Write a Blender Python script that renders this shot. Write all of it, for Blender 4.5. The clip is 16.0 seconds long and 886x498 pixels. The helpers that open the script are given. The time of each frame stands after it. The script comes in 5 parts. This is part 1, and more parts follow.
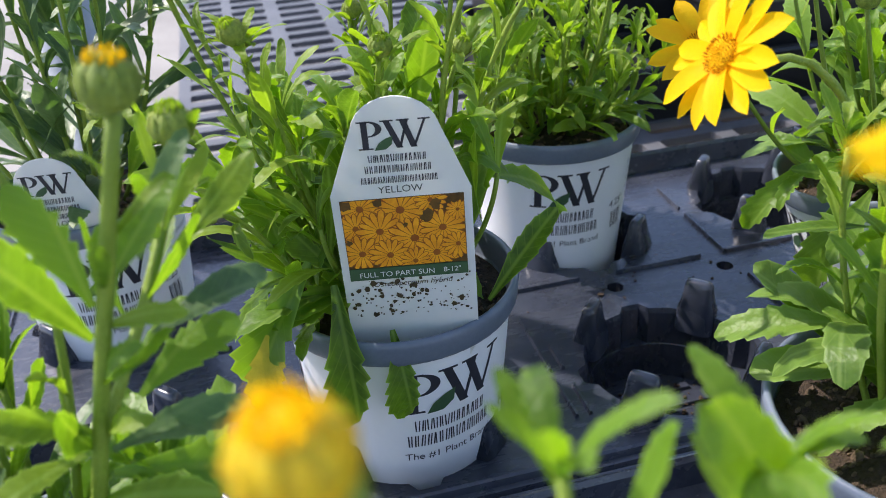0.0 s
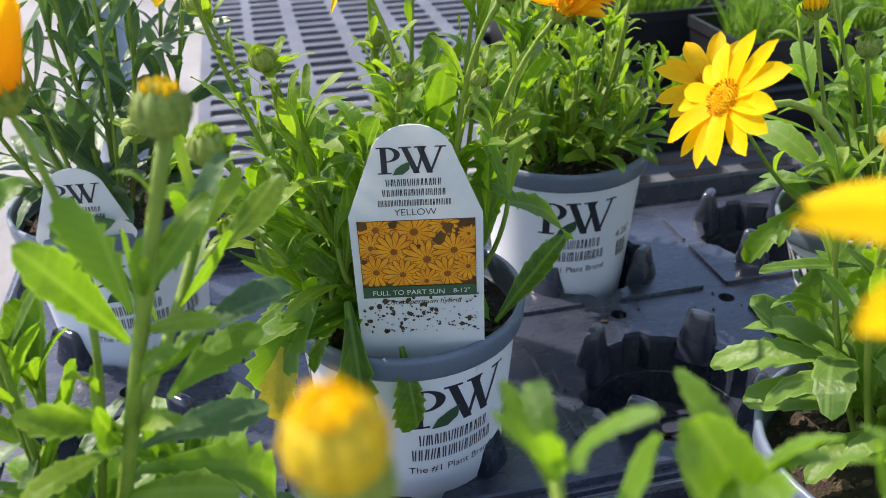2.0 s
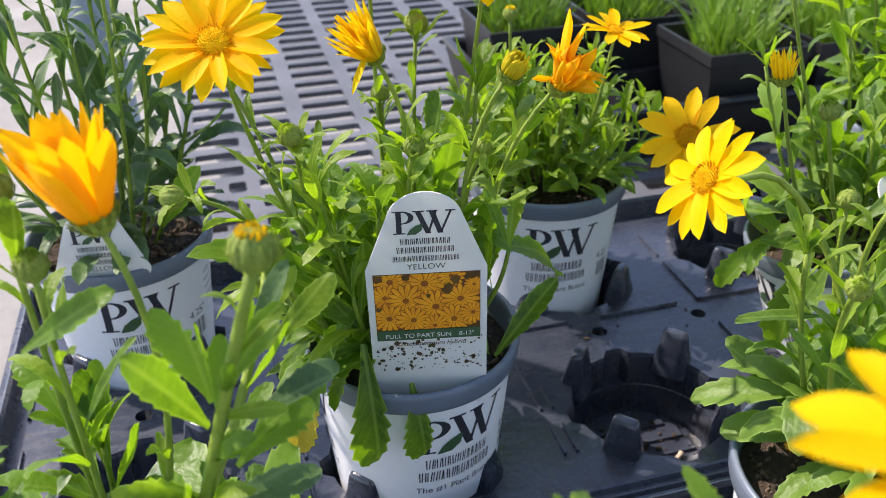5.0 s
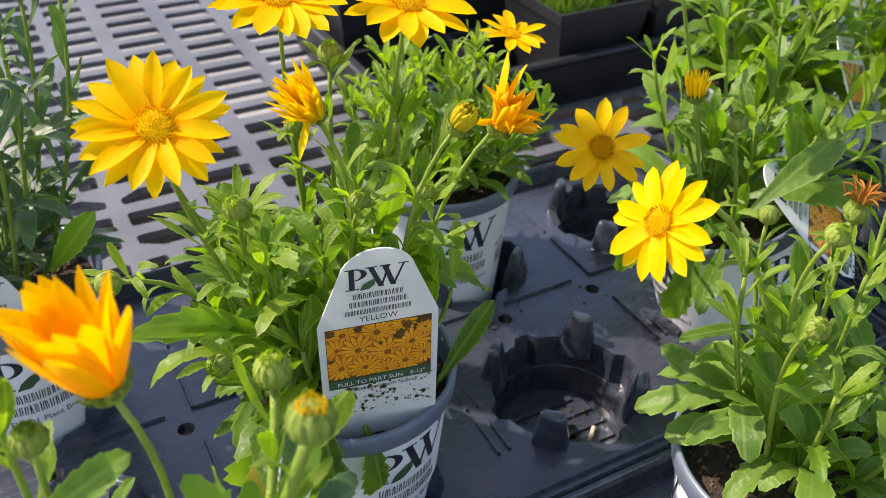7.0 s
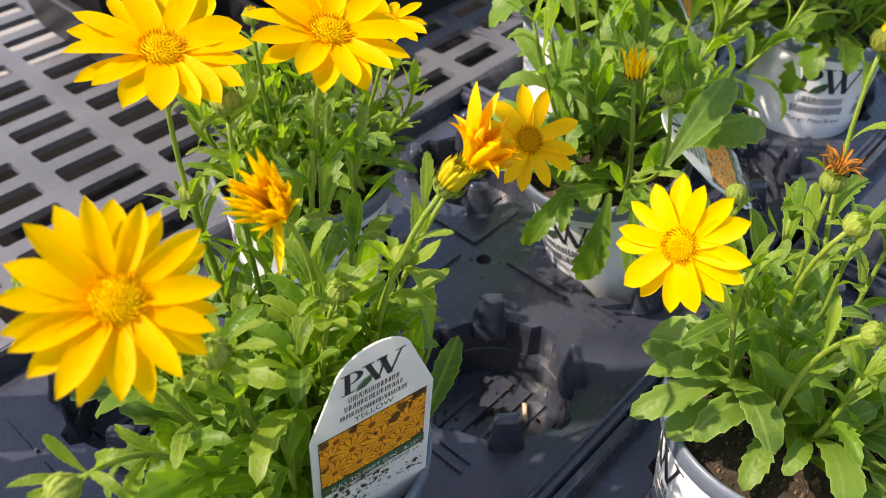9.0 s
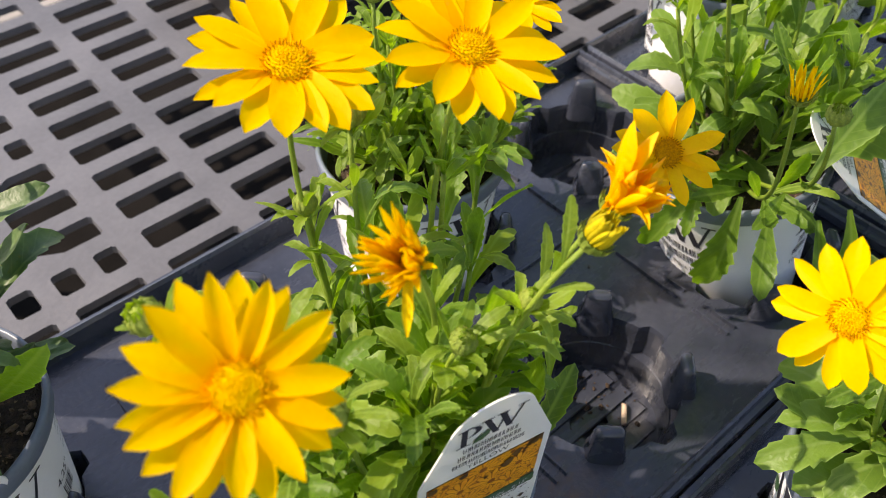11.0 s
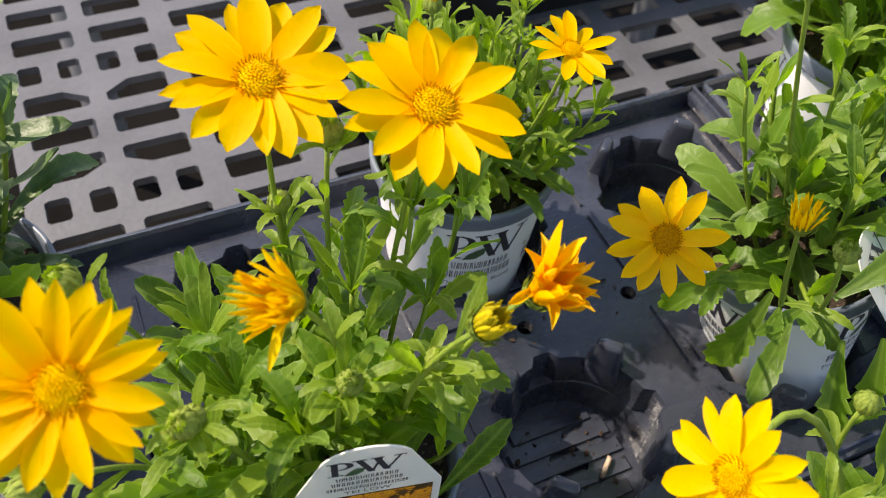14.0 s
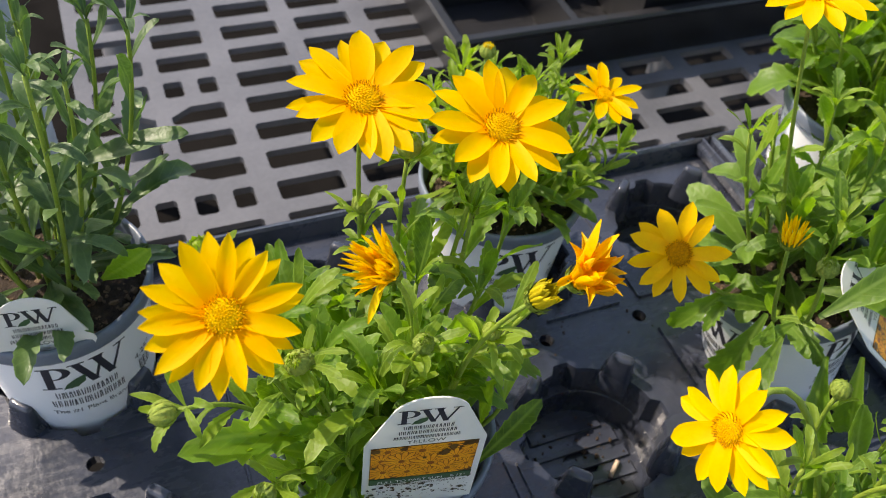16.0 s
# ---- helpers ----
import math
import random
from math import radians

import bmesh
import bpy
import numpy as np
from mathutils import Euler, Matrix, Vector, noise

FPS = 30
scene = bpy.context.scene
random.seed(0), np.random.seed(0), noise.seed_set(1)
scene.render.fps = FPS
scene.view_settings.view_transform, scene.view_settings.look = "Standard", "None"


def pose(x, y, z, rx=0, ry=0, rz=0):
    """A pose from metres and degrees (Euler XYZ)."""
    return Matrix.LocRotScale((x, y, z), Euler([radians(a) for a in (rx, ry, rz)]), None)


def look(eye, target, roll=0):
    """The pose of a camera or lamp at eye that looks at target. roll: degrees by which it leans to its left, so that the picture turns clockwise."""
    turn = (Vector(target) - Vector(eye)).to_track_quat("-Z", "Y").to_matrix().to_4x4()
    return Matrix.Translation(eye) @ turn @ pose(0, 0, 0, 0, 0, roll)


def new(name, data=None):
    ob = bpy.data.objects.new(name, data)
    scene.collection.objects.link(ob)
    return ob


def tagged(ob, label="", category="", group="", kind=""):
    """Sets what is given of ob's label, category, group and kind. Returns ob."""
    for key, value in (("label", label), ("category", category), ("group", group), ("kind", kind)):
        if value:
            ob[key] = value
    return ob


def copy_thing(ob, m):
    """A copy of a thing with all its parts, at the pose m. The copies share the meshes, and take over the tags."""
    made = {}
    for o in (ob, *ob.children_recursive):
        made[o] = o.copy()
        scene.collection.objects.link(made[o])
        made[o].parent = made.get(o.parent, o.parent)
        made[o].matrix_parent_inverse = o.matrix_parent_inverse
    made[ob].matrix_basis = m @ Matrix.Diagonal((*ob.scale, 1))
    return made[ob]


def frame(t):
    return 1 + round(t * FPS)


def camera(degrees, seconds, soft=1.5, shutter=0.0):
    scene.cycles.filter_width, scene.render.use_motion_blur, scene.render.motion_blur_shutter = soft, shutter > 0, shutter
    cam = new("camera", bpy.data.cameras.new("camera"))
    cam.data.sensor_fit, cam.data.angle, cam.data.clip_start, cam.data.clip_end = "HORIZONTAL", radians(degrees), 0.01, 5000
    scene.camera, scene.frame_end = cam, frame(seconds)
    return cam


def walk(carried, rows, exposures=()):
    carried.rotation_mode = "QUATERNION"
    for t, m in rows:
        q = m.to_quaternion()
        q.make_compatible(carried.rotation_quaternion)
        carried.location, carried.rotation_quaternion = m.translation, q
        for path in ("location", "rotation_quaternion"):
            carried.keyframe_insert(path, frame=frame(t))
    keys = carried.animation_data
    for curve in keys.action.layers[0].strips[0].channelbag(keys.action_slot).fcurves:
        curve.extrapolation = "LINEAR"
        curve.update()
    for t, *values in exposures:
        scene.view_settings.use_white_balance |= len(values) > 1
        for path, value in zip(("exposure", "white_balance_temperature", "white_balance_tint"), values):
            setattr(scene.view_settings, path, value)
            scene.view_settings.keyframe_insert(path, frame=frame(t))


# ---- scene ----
cam = camera(54.0, 16.0, 0.45)
METRES, EYE, TILT, LEAN, TURN = 0.54, 0.3, -30.76, 3.325, -14.54
ROWS = [
    (0.0, 0.0, 0.0, 0.0, 0.0, 0.0, -0.0),
    (0.5, 0.0035, 0.0079, -0.0064, 0.2, 0.85, -1.17),
    (1.0, 0.0054, 0.0067, -0.0144, 0.37, 1.25, -1.86),
    (1.5, 0.0049, -0.0089, -0.0045, 0.4, 1.43, -2.0),
    (2.0, -0.0025, -0.0286, 0.001, 0.47, 1.33, -2.28),
    (2.5, -0.0012, -0.0478, 0.0014, 0.48, 1.34, -2.32),
    (3.0, 0.0008, -0.0504, -0.0032, 0.55, 1.51, -2.47),
    (3.5, -0.0012, -0.0578, 0.0034, 0.44, 1.37, -2.38),
    (4.0, -0.0065, -0.0724, 0.0186, -0.03, 0.96, -2.17),
    (6.5, -0.1112, -0.0863, 0.1272, -9.33, -3.5, 1.25),
    (7.0, -0.1329, -0.0698, 0.1532, -13.73, -5.34, 3.21),
    (7.5, -0.1542, -0.0496, 0.1796, -18.66, -7.42, 5.55),
    (8.0, -0.1819, -0.017, 0.2083, -23.79, -9.6, 7.54),
    (8.5, -0.2114, 0.0373, 0.2349, -28.59, -12.26, 9.5),
    (9.0, -0.2251, 0.0883, 0.2691, -31.59, -14.17, 12.49),
    (9.5, -0.2518, 0.141, 0.3071, -32.69, -15.23, 13.51),
    (12.0, -0.1684, 0.1633, 0.347, -16.43, -20.3, 4.19),
    (12.5, -0.1467, 0.1463, 0.3485, -12.52, -20.83, 0.72),
    (13.0, -0.1092, 0.1414, 0.3596, -11.39, -20.74, -0.88),
    (13.5, -0.0703, 0.15, 0.3657, -11.59, -20.62, -0.22),
    (14.0, -0.0809, 0.1264, 0.3787, -11.3, -20.3, -1.28),
    (14.5, -0.0879, 0.0948, 0.3826, -10.77, -19.38, -2.36),
    (15.0, -0.1073, 0.061, 0.387, -10.35, -18.46, -3.08),
    (15.5, -0.1248, 0.0331, 0.3829, -10.17, -17.72, -3.59),
    (16.0, -0.1471, 0.0041, 0.3788, -10.28, -16.94, -4.04),
]
walk(cam, [(t, pose(0, 0, EYE, TILT, LEAN, TURN) @ pose(METRES * x, METRES * y, METRES * z, 90 + pitch, roll, yaw)) for t, x, y, z, yaw, pitch, roll in ROWS],
     [(0.0, 0.55, 6400, 18), (4.0, 0.57, 6600, 19), (6.5, 0.57, 6900, 18), (8.5, 0.58, 7350, 19), (9.5, 0.55, 7500, 20), (12.0, 0.45, 7600, 19), (16.0, 0.38, 7250, 16)])

cam.data.dof.use_dof, cam.data.dof.focus_distance, cam.data.dof.aperture_fstop = True, 0.36, 17.0

# ---- light ----
SUN = Vector((-0.50, 0.47, 0.80)).normalized()
world = bpy.data.worlds.new("sky")
scene.world = world
world.use_nodes = True
sky = world.node_tree.nodes.new("ShaderNodeTexSky")
sky.sky_type, sky.sun_disc = "NISHITA", False
sky.sun_elevation, sky.sun_rotation = math.asin(SUN.z), math.atan2(SUN.x, SUN.y)
world.node_tree.nodes["Background"].inputs["Strength"].default_value = 0.20
world.node_tree.links.new(sky.outputs["Color"], world.node_tree.nodes["Background"].inputs["Color"])
sun = new("sun", bpy.data.lights.new("sun", "SUN"))
sun.data.energy, sun.data.angle, sun.data.color = 4.7, radians(0.53), (1.0, 0.94, 0.84)
sun.matrix_world = look(SUN * 5, (0, 0, 0))


# ---- materials ----
def material(name, dark, light, rough=0.5, scale=40, fine=300, bump=0.15, metal=0.0, spread=0.25, through_light=0.0, spec=0.5, tint=None, sheen=0.0):
    """Two scales of noise between two colours, a fine relief, and a random shift from piece to piece."""
    m = bpy.data.materials.new(name)
    m.use_nodes = True
    t = m.node_tree
    n, link = t.nodes, t.links.new
    p = n["Principled BSDF"]
    co = n.new("ShaderNodeTexCoord")
    a, b = n.new("ShaderNodeTexNoise"), n.new("ShaderNodeTexNoise")
    for k, s in ((a, scale), (b, fine)):
        k.inputs["Scale"].default_value, k.inputs["Detail"].default_value = s, 5
        link(co.outputs["Object"], k.inputs["Vector"])
    add = n.new("ShaderNodeMath")
    add.operation = "MULTIPLY_ADD"
    link(b.outputs["Fac"], add.inputs[0])
    add.inputs[1].default_value = 0.35
    link(a.outputs["Fac"], add.inputs[2])
    info = n.new("ShaderNodeObjectInfo")
    ran = n.new("ShaderNodeMath")
    ran.operation = "MULTIPLY_ADD"
    link(info.outputs["Random"], ran.inputs[0])
    ran.inputs[1].default_value = spread
    link(add.outputs[0], ran.inputs[2])
    ramp = n.new("ShaderNodeValToRGB")
    ramp.color_ramp.elements[0].position, ramp.color_ramp.elements[0].color = 0.42, (*dark, 1)
    ramp.color_ramp.elements[1].position, ramp.color_ramp.elements[1].color = 0.98, (*light, 1)
    link(ran.outputs[0], ramp.inputs["Fac"])
    link(ramp.outputs["Color"], p.inputs["Base Color"])
    p.inputs["Roughness"].default_value, p.inputs["Metallic"].default_value = rough, metal
    p.inputs["Specular IOR Level"].default_value = spec
    p.inputs["Sheen Weight"].default_value = sheen
    bp = n.new("ShaderNodeBump")
    bp.inputs["Strength"].default_value, bp.inputs["Distance"].default_value = bump, 0.002
    link(b.outputs["Fac"], bp.inputs["Height"])
    link(bp.outputs["Normal"], p.inputs["Normal"])
    if through_light:
        tr, mix = n.new("ShaderNodeBsdfTranslucent"), n.new("ShaderNodeMixShader")
        if tint:
            mul = n.new("ShaderNodeMix")
            mul.data_type, mul.blend_type = "RGBA", "MULTIPLY"
            mul.inputs["Factor"].default_value = 1
            link(ramp.outputs["Color"], mul.inputs[6])
            mul.inputs[7].default_value = (*tint, 1)
            link(mul.outputs[2], tr.inputs["Color"])
        else:
            link(ramp.outputs["Color"], tr.inputs["Color"])
        mix.inputs["Fac"].default_value = through_light
        link(p.outputs[0], mix.inputs[1])
        link(tr.outputs[0], mix.inputs[2])
        link(mix.outputs[0], n["Material Output"].inputs["Surface"])
    return m


def veined(m, light, axis_scale):
    """A pale midrib and slanting side veins along a leaf whose length runs from 0 to 1 on its own y."""
    t = m.node_tree
    n, link = t.nodes, t.links.new
    co = n.new("ShaderNodeTexCoord")
    sep = n.new("ShaderNodeSeparateXYZ")
    link(co.outputs["Object"], sep.inputs[0])
    ab = n.new("ShaderNodeMath")
    ab.operation = "ABSOLUTE"
    link(sep.outputs["X"], ab.inputs[0])
    rib = n.new("ShaderNodeMapRange")
    rib.inputs["From Min"].default_value, rib.inputs["From Max"].default_value = 0.006, 0.02
    rib.inputs["To Min"].default_value, rib.inputs["To Max"].default_value = 0.55, 0.0
    link(ab.outputs[0], rib.inputs["Value"])
    slant = n.new("ShaderNodeMath")
    slant.operation = "MULTIPLY_ADD"
    link(ab.outputs[0], slant.inputs[0])
    slant.inputs[1].default_value = -1.3
    link(sep.outputs["Y"], slant.inputs[2])
    wave = n.new("ShaderNodeMath")
    wave.operation = "MULTIPLY"
    link(slant.outputs[0], wave.inputs[0])
    wave.inputs[1].default_value = axis_scale
    sine = n.new("ShaderNodeMath")
    sine.operation = "SINE"
    link(wave.outputs[0], sine.inputs[0])
    cut = n.new("ShaderNodeMapRange")
    cut.inputs["From Min"].default_value, cut.inputs["From Max"].default_value = 0.88, 1.0
    cut.inputs["To Min"].default_value, cut.inputs["To Max"].default_value = 0.0, 0.22
    link(sine.outputs[0], cut.inputs["Value"])
    top = n.new("ShaderNodeMath")
    top.operation = "MAXIMUM"
    link(rib.outputs[0], top.inputs[0])
    link(cut.outputs[0], top.inputs[1])
    mix = n.new("ShaderNodeMix")
    mix.data_type = "RGBA"
    link(top.outputs[0], mix.inputs["Factor"])
    ramp = next(k for k in n if k.type == "VALTORGB")
    targets = [l.to_socket for l in ramp.outputs["Color"].links]
    link(ramp.outputs["Color"], mix.inputs[6])
    mix.inputs[7].default_value = (*light, 1)
    rim = n.new("ShaderNodeAttribute")
    rim.attribute_name = "rim"
    thin = n.new("ShaderNodeMath")
    thin.operation = "POWER"
    link(rim.outputs["Fac"], thin.inputs[0])
    thin.inputs[1].default_value = 5.0
    hair = n.new("ShaderNodeMath")
    hair.operation = "MULTIPLY"
    link(thin.outputs[0], hair.inputs[0])
    hair.inputs[1].default_value = 0.75
    edge = n.new("ShaderNodeMix")
    edge.data_type = "RGBA"
    link(hair.outputs[0], edge.inputs["Factor"])
    link(mix.outputs[2], edge.inputs[6])
    edge.inputs[7].default_value = (*[min(1, c * 1.35) for c in light], 1)
    for s in targets:
        link(edge.outputs[2], s)
    return m


LEAF = veined(material("leaf", (0.011, 0.040, 0.006), (0.112, 0.212, 0.020), 0.38, 2.2, 16, 0.4, spread=0.6, through_light=0.44, tint=(2.6, 2.6, 0.35), spec=0.36), (0.19, 0.29, 0.06), 60)
LEAF_BLUE = veined(material("grey_leaf", (0.017, 0.052, 0.016), (0.092, 0.160, 0.048), 0.42, 2.2, 16, 0.3, spread=0.4, through_light=0.24, tint=(1.4, 1.8, 0.6), spec=0.45), (0.15, 0.22, 0.085), 60)
LEAF_PALE = veined(material("pale_leaf", (0.028, 0.078, 0.010), (0.150, 0.255, 0.034), 0.42, 2.2, 16, 0.35, spread=0.5, through_light=0.34, tint=(1.8, 2.0, 0.4), spec=0.32), (0.21, 0.31, 0.08), 60)
LEAF_YOUNG = veined(material("young_leaf", (0.045, 0.105, 0.009), (0.20, 0.292, 0.028), 0.42, 2.2, 16, 0.3, spread=0.55, through_light=0.45, tint=(1.8, 2.0, 0.35), spec=0.30), (0.27, 0.38, 0.08), 60)
STEM = material("stem", (0.14, 0.24, 0.018), (0.29, 0.40, 0.045), 0.5, 60, 900, 0.5, through_light=0.18)
PETAL = material("yellow_petal", (1.0, 0.55, 0.0004), (1.0, 0.65, 0.0008), 0.55, 2, 14, 0.12, spread=0.2, through_light=0.5, tint=(1.0, 1.0, 0.3), spec=0.12)
PETAL_ORANGE = material("orange_petal", (0.94, 0.41, 0.001), (1.0, 0.60, 0.002), 0.5, 2, 14, 0.3, spread=0.3, through_light=0.4, tint=(1.0, 0.85, 0.5), spec=0.3)
PETAL_GOLD = material("golden_petal", (0.95, 0.47, 0.0006), (1.0, 0.60, 0.001), 0.5, 2, 14, 0.25, spread=0.3, through_light=0.42, tint=(1.0, 0.92, 0.4), spec=0.2)
PETAL_OLIVE = material("olive_petal", (0.16, 0.16, 0.006), (0.66, 0.52, 0.012), 0.55, 2, 14, 0.3, spread=0.5, through_light=0.25, spec=0.15)
PETAL_CUP = material("cupped_petal", (1.0, 0.48, 0.001), (1.0, 0.63, 0.003), 0.5, 2, 14, 0.2, spread=0.3, through_light=0.42, tint=(1.0, 0.97, 0.5), spec=0.2)
PETAL_OCHRE = material("ochre_petal", (0.74, 0.37, 0.002), (1.0, 0.70, 0.006), 0.55, 2, 14, 0.3, spread=0.45, through_light=0.36, spec=0.15)
DISC = material("flower_disc", (0.62, 0.30, 0.001), (0.98, 0.60, 0.003), 0.8, 7, 30, 0.3, through_light=0.2, spec=0.1)
DISC_TIP = material("floret_tip", (0.22, 0.075, 0.001), (0.72, 0.34, 0.002), 0.85, 7, 30, 0.3, spec=0.1)
BUD = material("bud", (0.14, 0.23, 0.025), (0.36, 0.45, 0.06), 0.55, 4, 24, 0.4, through_light=0.18)
WITHERED = material("withered_petal", (0.16, 0.055, 0.008), (0.62, 0.25, 0.02), 0.7, 4, 20, 0.5, through_light=0.2)
SOIL = material("soil", (0.006, 0.0045, 0.003), (0.065, 0.042, 0.026), 0.95, 260, 900, 1.0)
PERLITE = material("bark_crumb", (0.012, 0.007, 0.004), (0.22, 0.15, 0.09), 0.9, 170, 700, 0.8)
POT_GREY = material("grey_pot_plastic", (0.10, 0.125, 0.165), (0.16, 0.19, 0.24), 0.32, 30, 500, 0.05)
POT_WHITE = material("white_printed_sleeve", (0.80, 0.815, 0.84), (0.87, 0.875, 0.885), 0.42, 20, 300, 0.05)
TRAY = material("black_tray_plastic", (0.015, 0.018, 0.027), (0.046, 0.053, 0.073), 0.25, 25, 260, 0.12, spec=0.7)


def scuffed(m, scale, low, high):
    """Gloss that varies in broad patches and fine streaks, as handling and dust leave it."""
    n, link = m.node_tree.nodes, m.node_tree.links.new
    co, mp = n.new("ShaderNodeTexCoord"), n.new("ShaderNodeMapping")
    mp.inputs["Scale"].default_value, mp.inputs["Rotation"].default_value = (1, 3.5, 1), (0, 0, 0.5)
    link(co.outputs["Object"], mp.inputs["Vector"])
    tex, to = n.new("ShaderNodeTexNoise"), n.new("ShaderNodeMapRange")
    tex.inputs["Scale"].default_value, tex.inputs["Detail"].default_value, tex.inputs["Roughness"].default_value = scale, 6, 0.7
    link(mp.outputs[0], tex.inputs["Vector"])
    for k, v in (("From Min", 0.35), ("From Max", 0.65), ("To Min", low), ("To Max", high)):
        to.inputs[k].default_value = v
    link(tex.outputs["Fac"], to.inputs["Value"])
    link(to.outputs[0], n["Principled BSDF"].inputs["Roughness"])
    return m


scuffed(TRAY, 18, 0.11, 0.40)
BENCH = material("grey_bench_plastic", (0.061, 0.064, 0.072), (0.126, 0.129, 0.140), 0.5, 12, 260, 0.2)
INK = material("black_ink", (0.012, 0.013, 0.018), (0.03, 0.03, 0.04), 0.5, 60, 300, 0.0)
GREEN_INK = material("green_ink", (0.03, 0.075, 0.03), (0.05, 0.11, 0.045), 0.5, 60, 300, 0.0)
SOFT_INK = material("soft_ink", (0.15, 0.155, 0.17), (0.20, 0.205, 0.22), 0.5, 60, 300, 0.0)
GREY_INK = material("grey_ink", (0.28, 0.29, 0.31), (0.34, 0.35, 0.37), 0.5, 60, 300, 0.0)
TAG = material("white_tag_plastic", (0.82, 0.82, 0.79), (0.88, 0.88, 0.85), 0.45, 20, 300, 0.05, through_light=0.25)
PRINT_ORANGE = material("printed_orange", (0.70, 0.215, 0.006), (0.96, 0.42, 0.012), 0.45, 190, 900, 0.0)
PRINT_BROWN = material("printed_brown", (0.25, 0.06, 0.008), (0.35, 0.10, 0.01), 0.45, 300, 900, 0.0)
PRINT_DARK = material("printed_dark", (0.04, 0.03, 0.015), (0.09, 0.06, 0.02), 0.45, 300, 900, 0.0)
PRINT_GROUND = material("printed_ground", (0.022, 0.018, 0.008), (0.16, 0.075, 0.012), 0.45, 110, 900, 0.0)
# near-black colour that paints the shade under the bench
GROUND_SHADE = material("painted_ground_shade", (0.003, 0.003, 0.003), (0.012, 0.011, 0.010), 0.95, 8, 200, 0.4, spec=0.02)
WHITE_INK = material("white_ink", (0.75, 0.76, 0.72), (0.8, 0.8, 0.78), 0.45, 60, 300, 0.0)
CONCRETE = material("concrete", (0.16, 0.15, 0.138), (0.31, 0.295, 0.27), 0.9, 3, 60, 0.4)
STEEL = material("galvanised_steel", (0.20, 0.22, 0.25), (0.40, 0.42, 0.44), 0.55, 22, 140, 0.25, metal=0.35)
BLACK_POT = material("black_pot_plastic", (0.010, 0.010, 0.011), (0.022, 0.022, 0.024), 0.4, 25, 260, 0.1)
GRASS = material("grass_blade", (0.06, 0.14, 0.015), (0.18, 0.30, 0.04), 0.5, 30, 200, 0.2, spread=0.4, through_light=0.3, tint=(1.3, 1.5, 0.5))
CHIP = material("wood_chip", (0.45, 0.33, 0.22), (0.68, 0.52, 0.38), 0.8, 200, 900, 0.5)


# ---- building helpers ----
def finish(bm, name, mats, smooth=True):
    me = bpy.data.meshes.new(name)
    bmesh.ops.recalc_face_normals(bm, faces=bm.faces)
    for f in bm.faces:
        f.smooth = smooth
    bm.to_mesh(me)
    bm.free()
    for m in mats if isinstance(mats, (list, tuple)) else [mats]:
        me.materials.append(m)
    return me


def part(name, bm, mats, parent=None, label="", m=None, smooth=True):
    me = bm if isinstance(bm, bpy.types.Mesh) else finish(bm, name, mats, smooth)
    ob = new(name, me)
    if m is not None:
        ob.matrix_basis = m
    ob.parent = parent
    return tagged(ob, label)


def thing(name, place, label, category, group="", kind="", m=None):
    ob = new(name)
    ob.empty_display_size = 0.02
    ob.matrix_basis = m if m is not None else Matrix.Translation(place)
    return tagged(ob, label, category, group, kind)


def frame_of(y, z):
    """A turn whose y runs along y and whose z lies as near z as it can."""
    y = Vector(y).normalized()
    x = y.cross(Vector(z))
    if x.length < 1e-5:
        x = y.cross(Vector((0.3, 1, 0.2)))
    x.normalize()
    return Matrix((x, y, x.cross(y))).transposed().to_4x4()


def lathe(bm, profile, sides, mat=0, z0=0.0, close=False):
    rings = []
    for r, z in profile:
        rings.append([bm.verts.new((r * math.cos(2 * math.pi * k / sides), r * math.sin(2 * math.pi * k / sides), z + z0)) for k in range(sides)])
    for a, b in zip(rings, rings[1:]):
        for k in range(sides):
            f = bm.faces.new((a[k], a[(k + 1) % sides], b[(k + 1) % sides], b[k]))
            f.material_index = mat
    if close:
        bm.faces.new(rings[-1]).material_index = mat
    return rings


def tube(bm, points, radii, sides=7):
    rings, last = [], None
    for i, p in enumerate(points):
        d = (points[min(i + 1, len(points) - 1)] - points[max(i - 1, 0)]).normalized()
        x = (last - d * last.dot(d)).normalized() if last else d.orthogonal().normalized()
        last, y = x, d.cross(x)
        rings.append([bm.verts.new(p + (x * math.cos(2 * math.pi * k / sides) + y * math.sin(2 * math.pi * k / sides)) * radii[i]) for k in range(sides)])
    for a, b in zip(rings, rings[1:]):
        for k in range(sides):
            bm.faces.new((a[k], a[(k + 1) % sides], b[(k + 1) % sides], b[k]))
    bm.faces.new(rings[-1])
    bm.faces.new(list(reversed(rings[0])))


def bezier(a, b, c, d, n):
    out = []
    for i in range(n + 1):
        t = i / n
        out.append(a * (1 - t) ** 3 + b * 3 * t * (1 - t) ** 2 + c * 3 * t * t * (1 - t) + d * t ** 3)
    return out


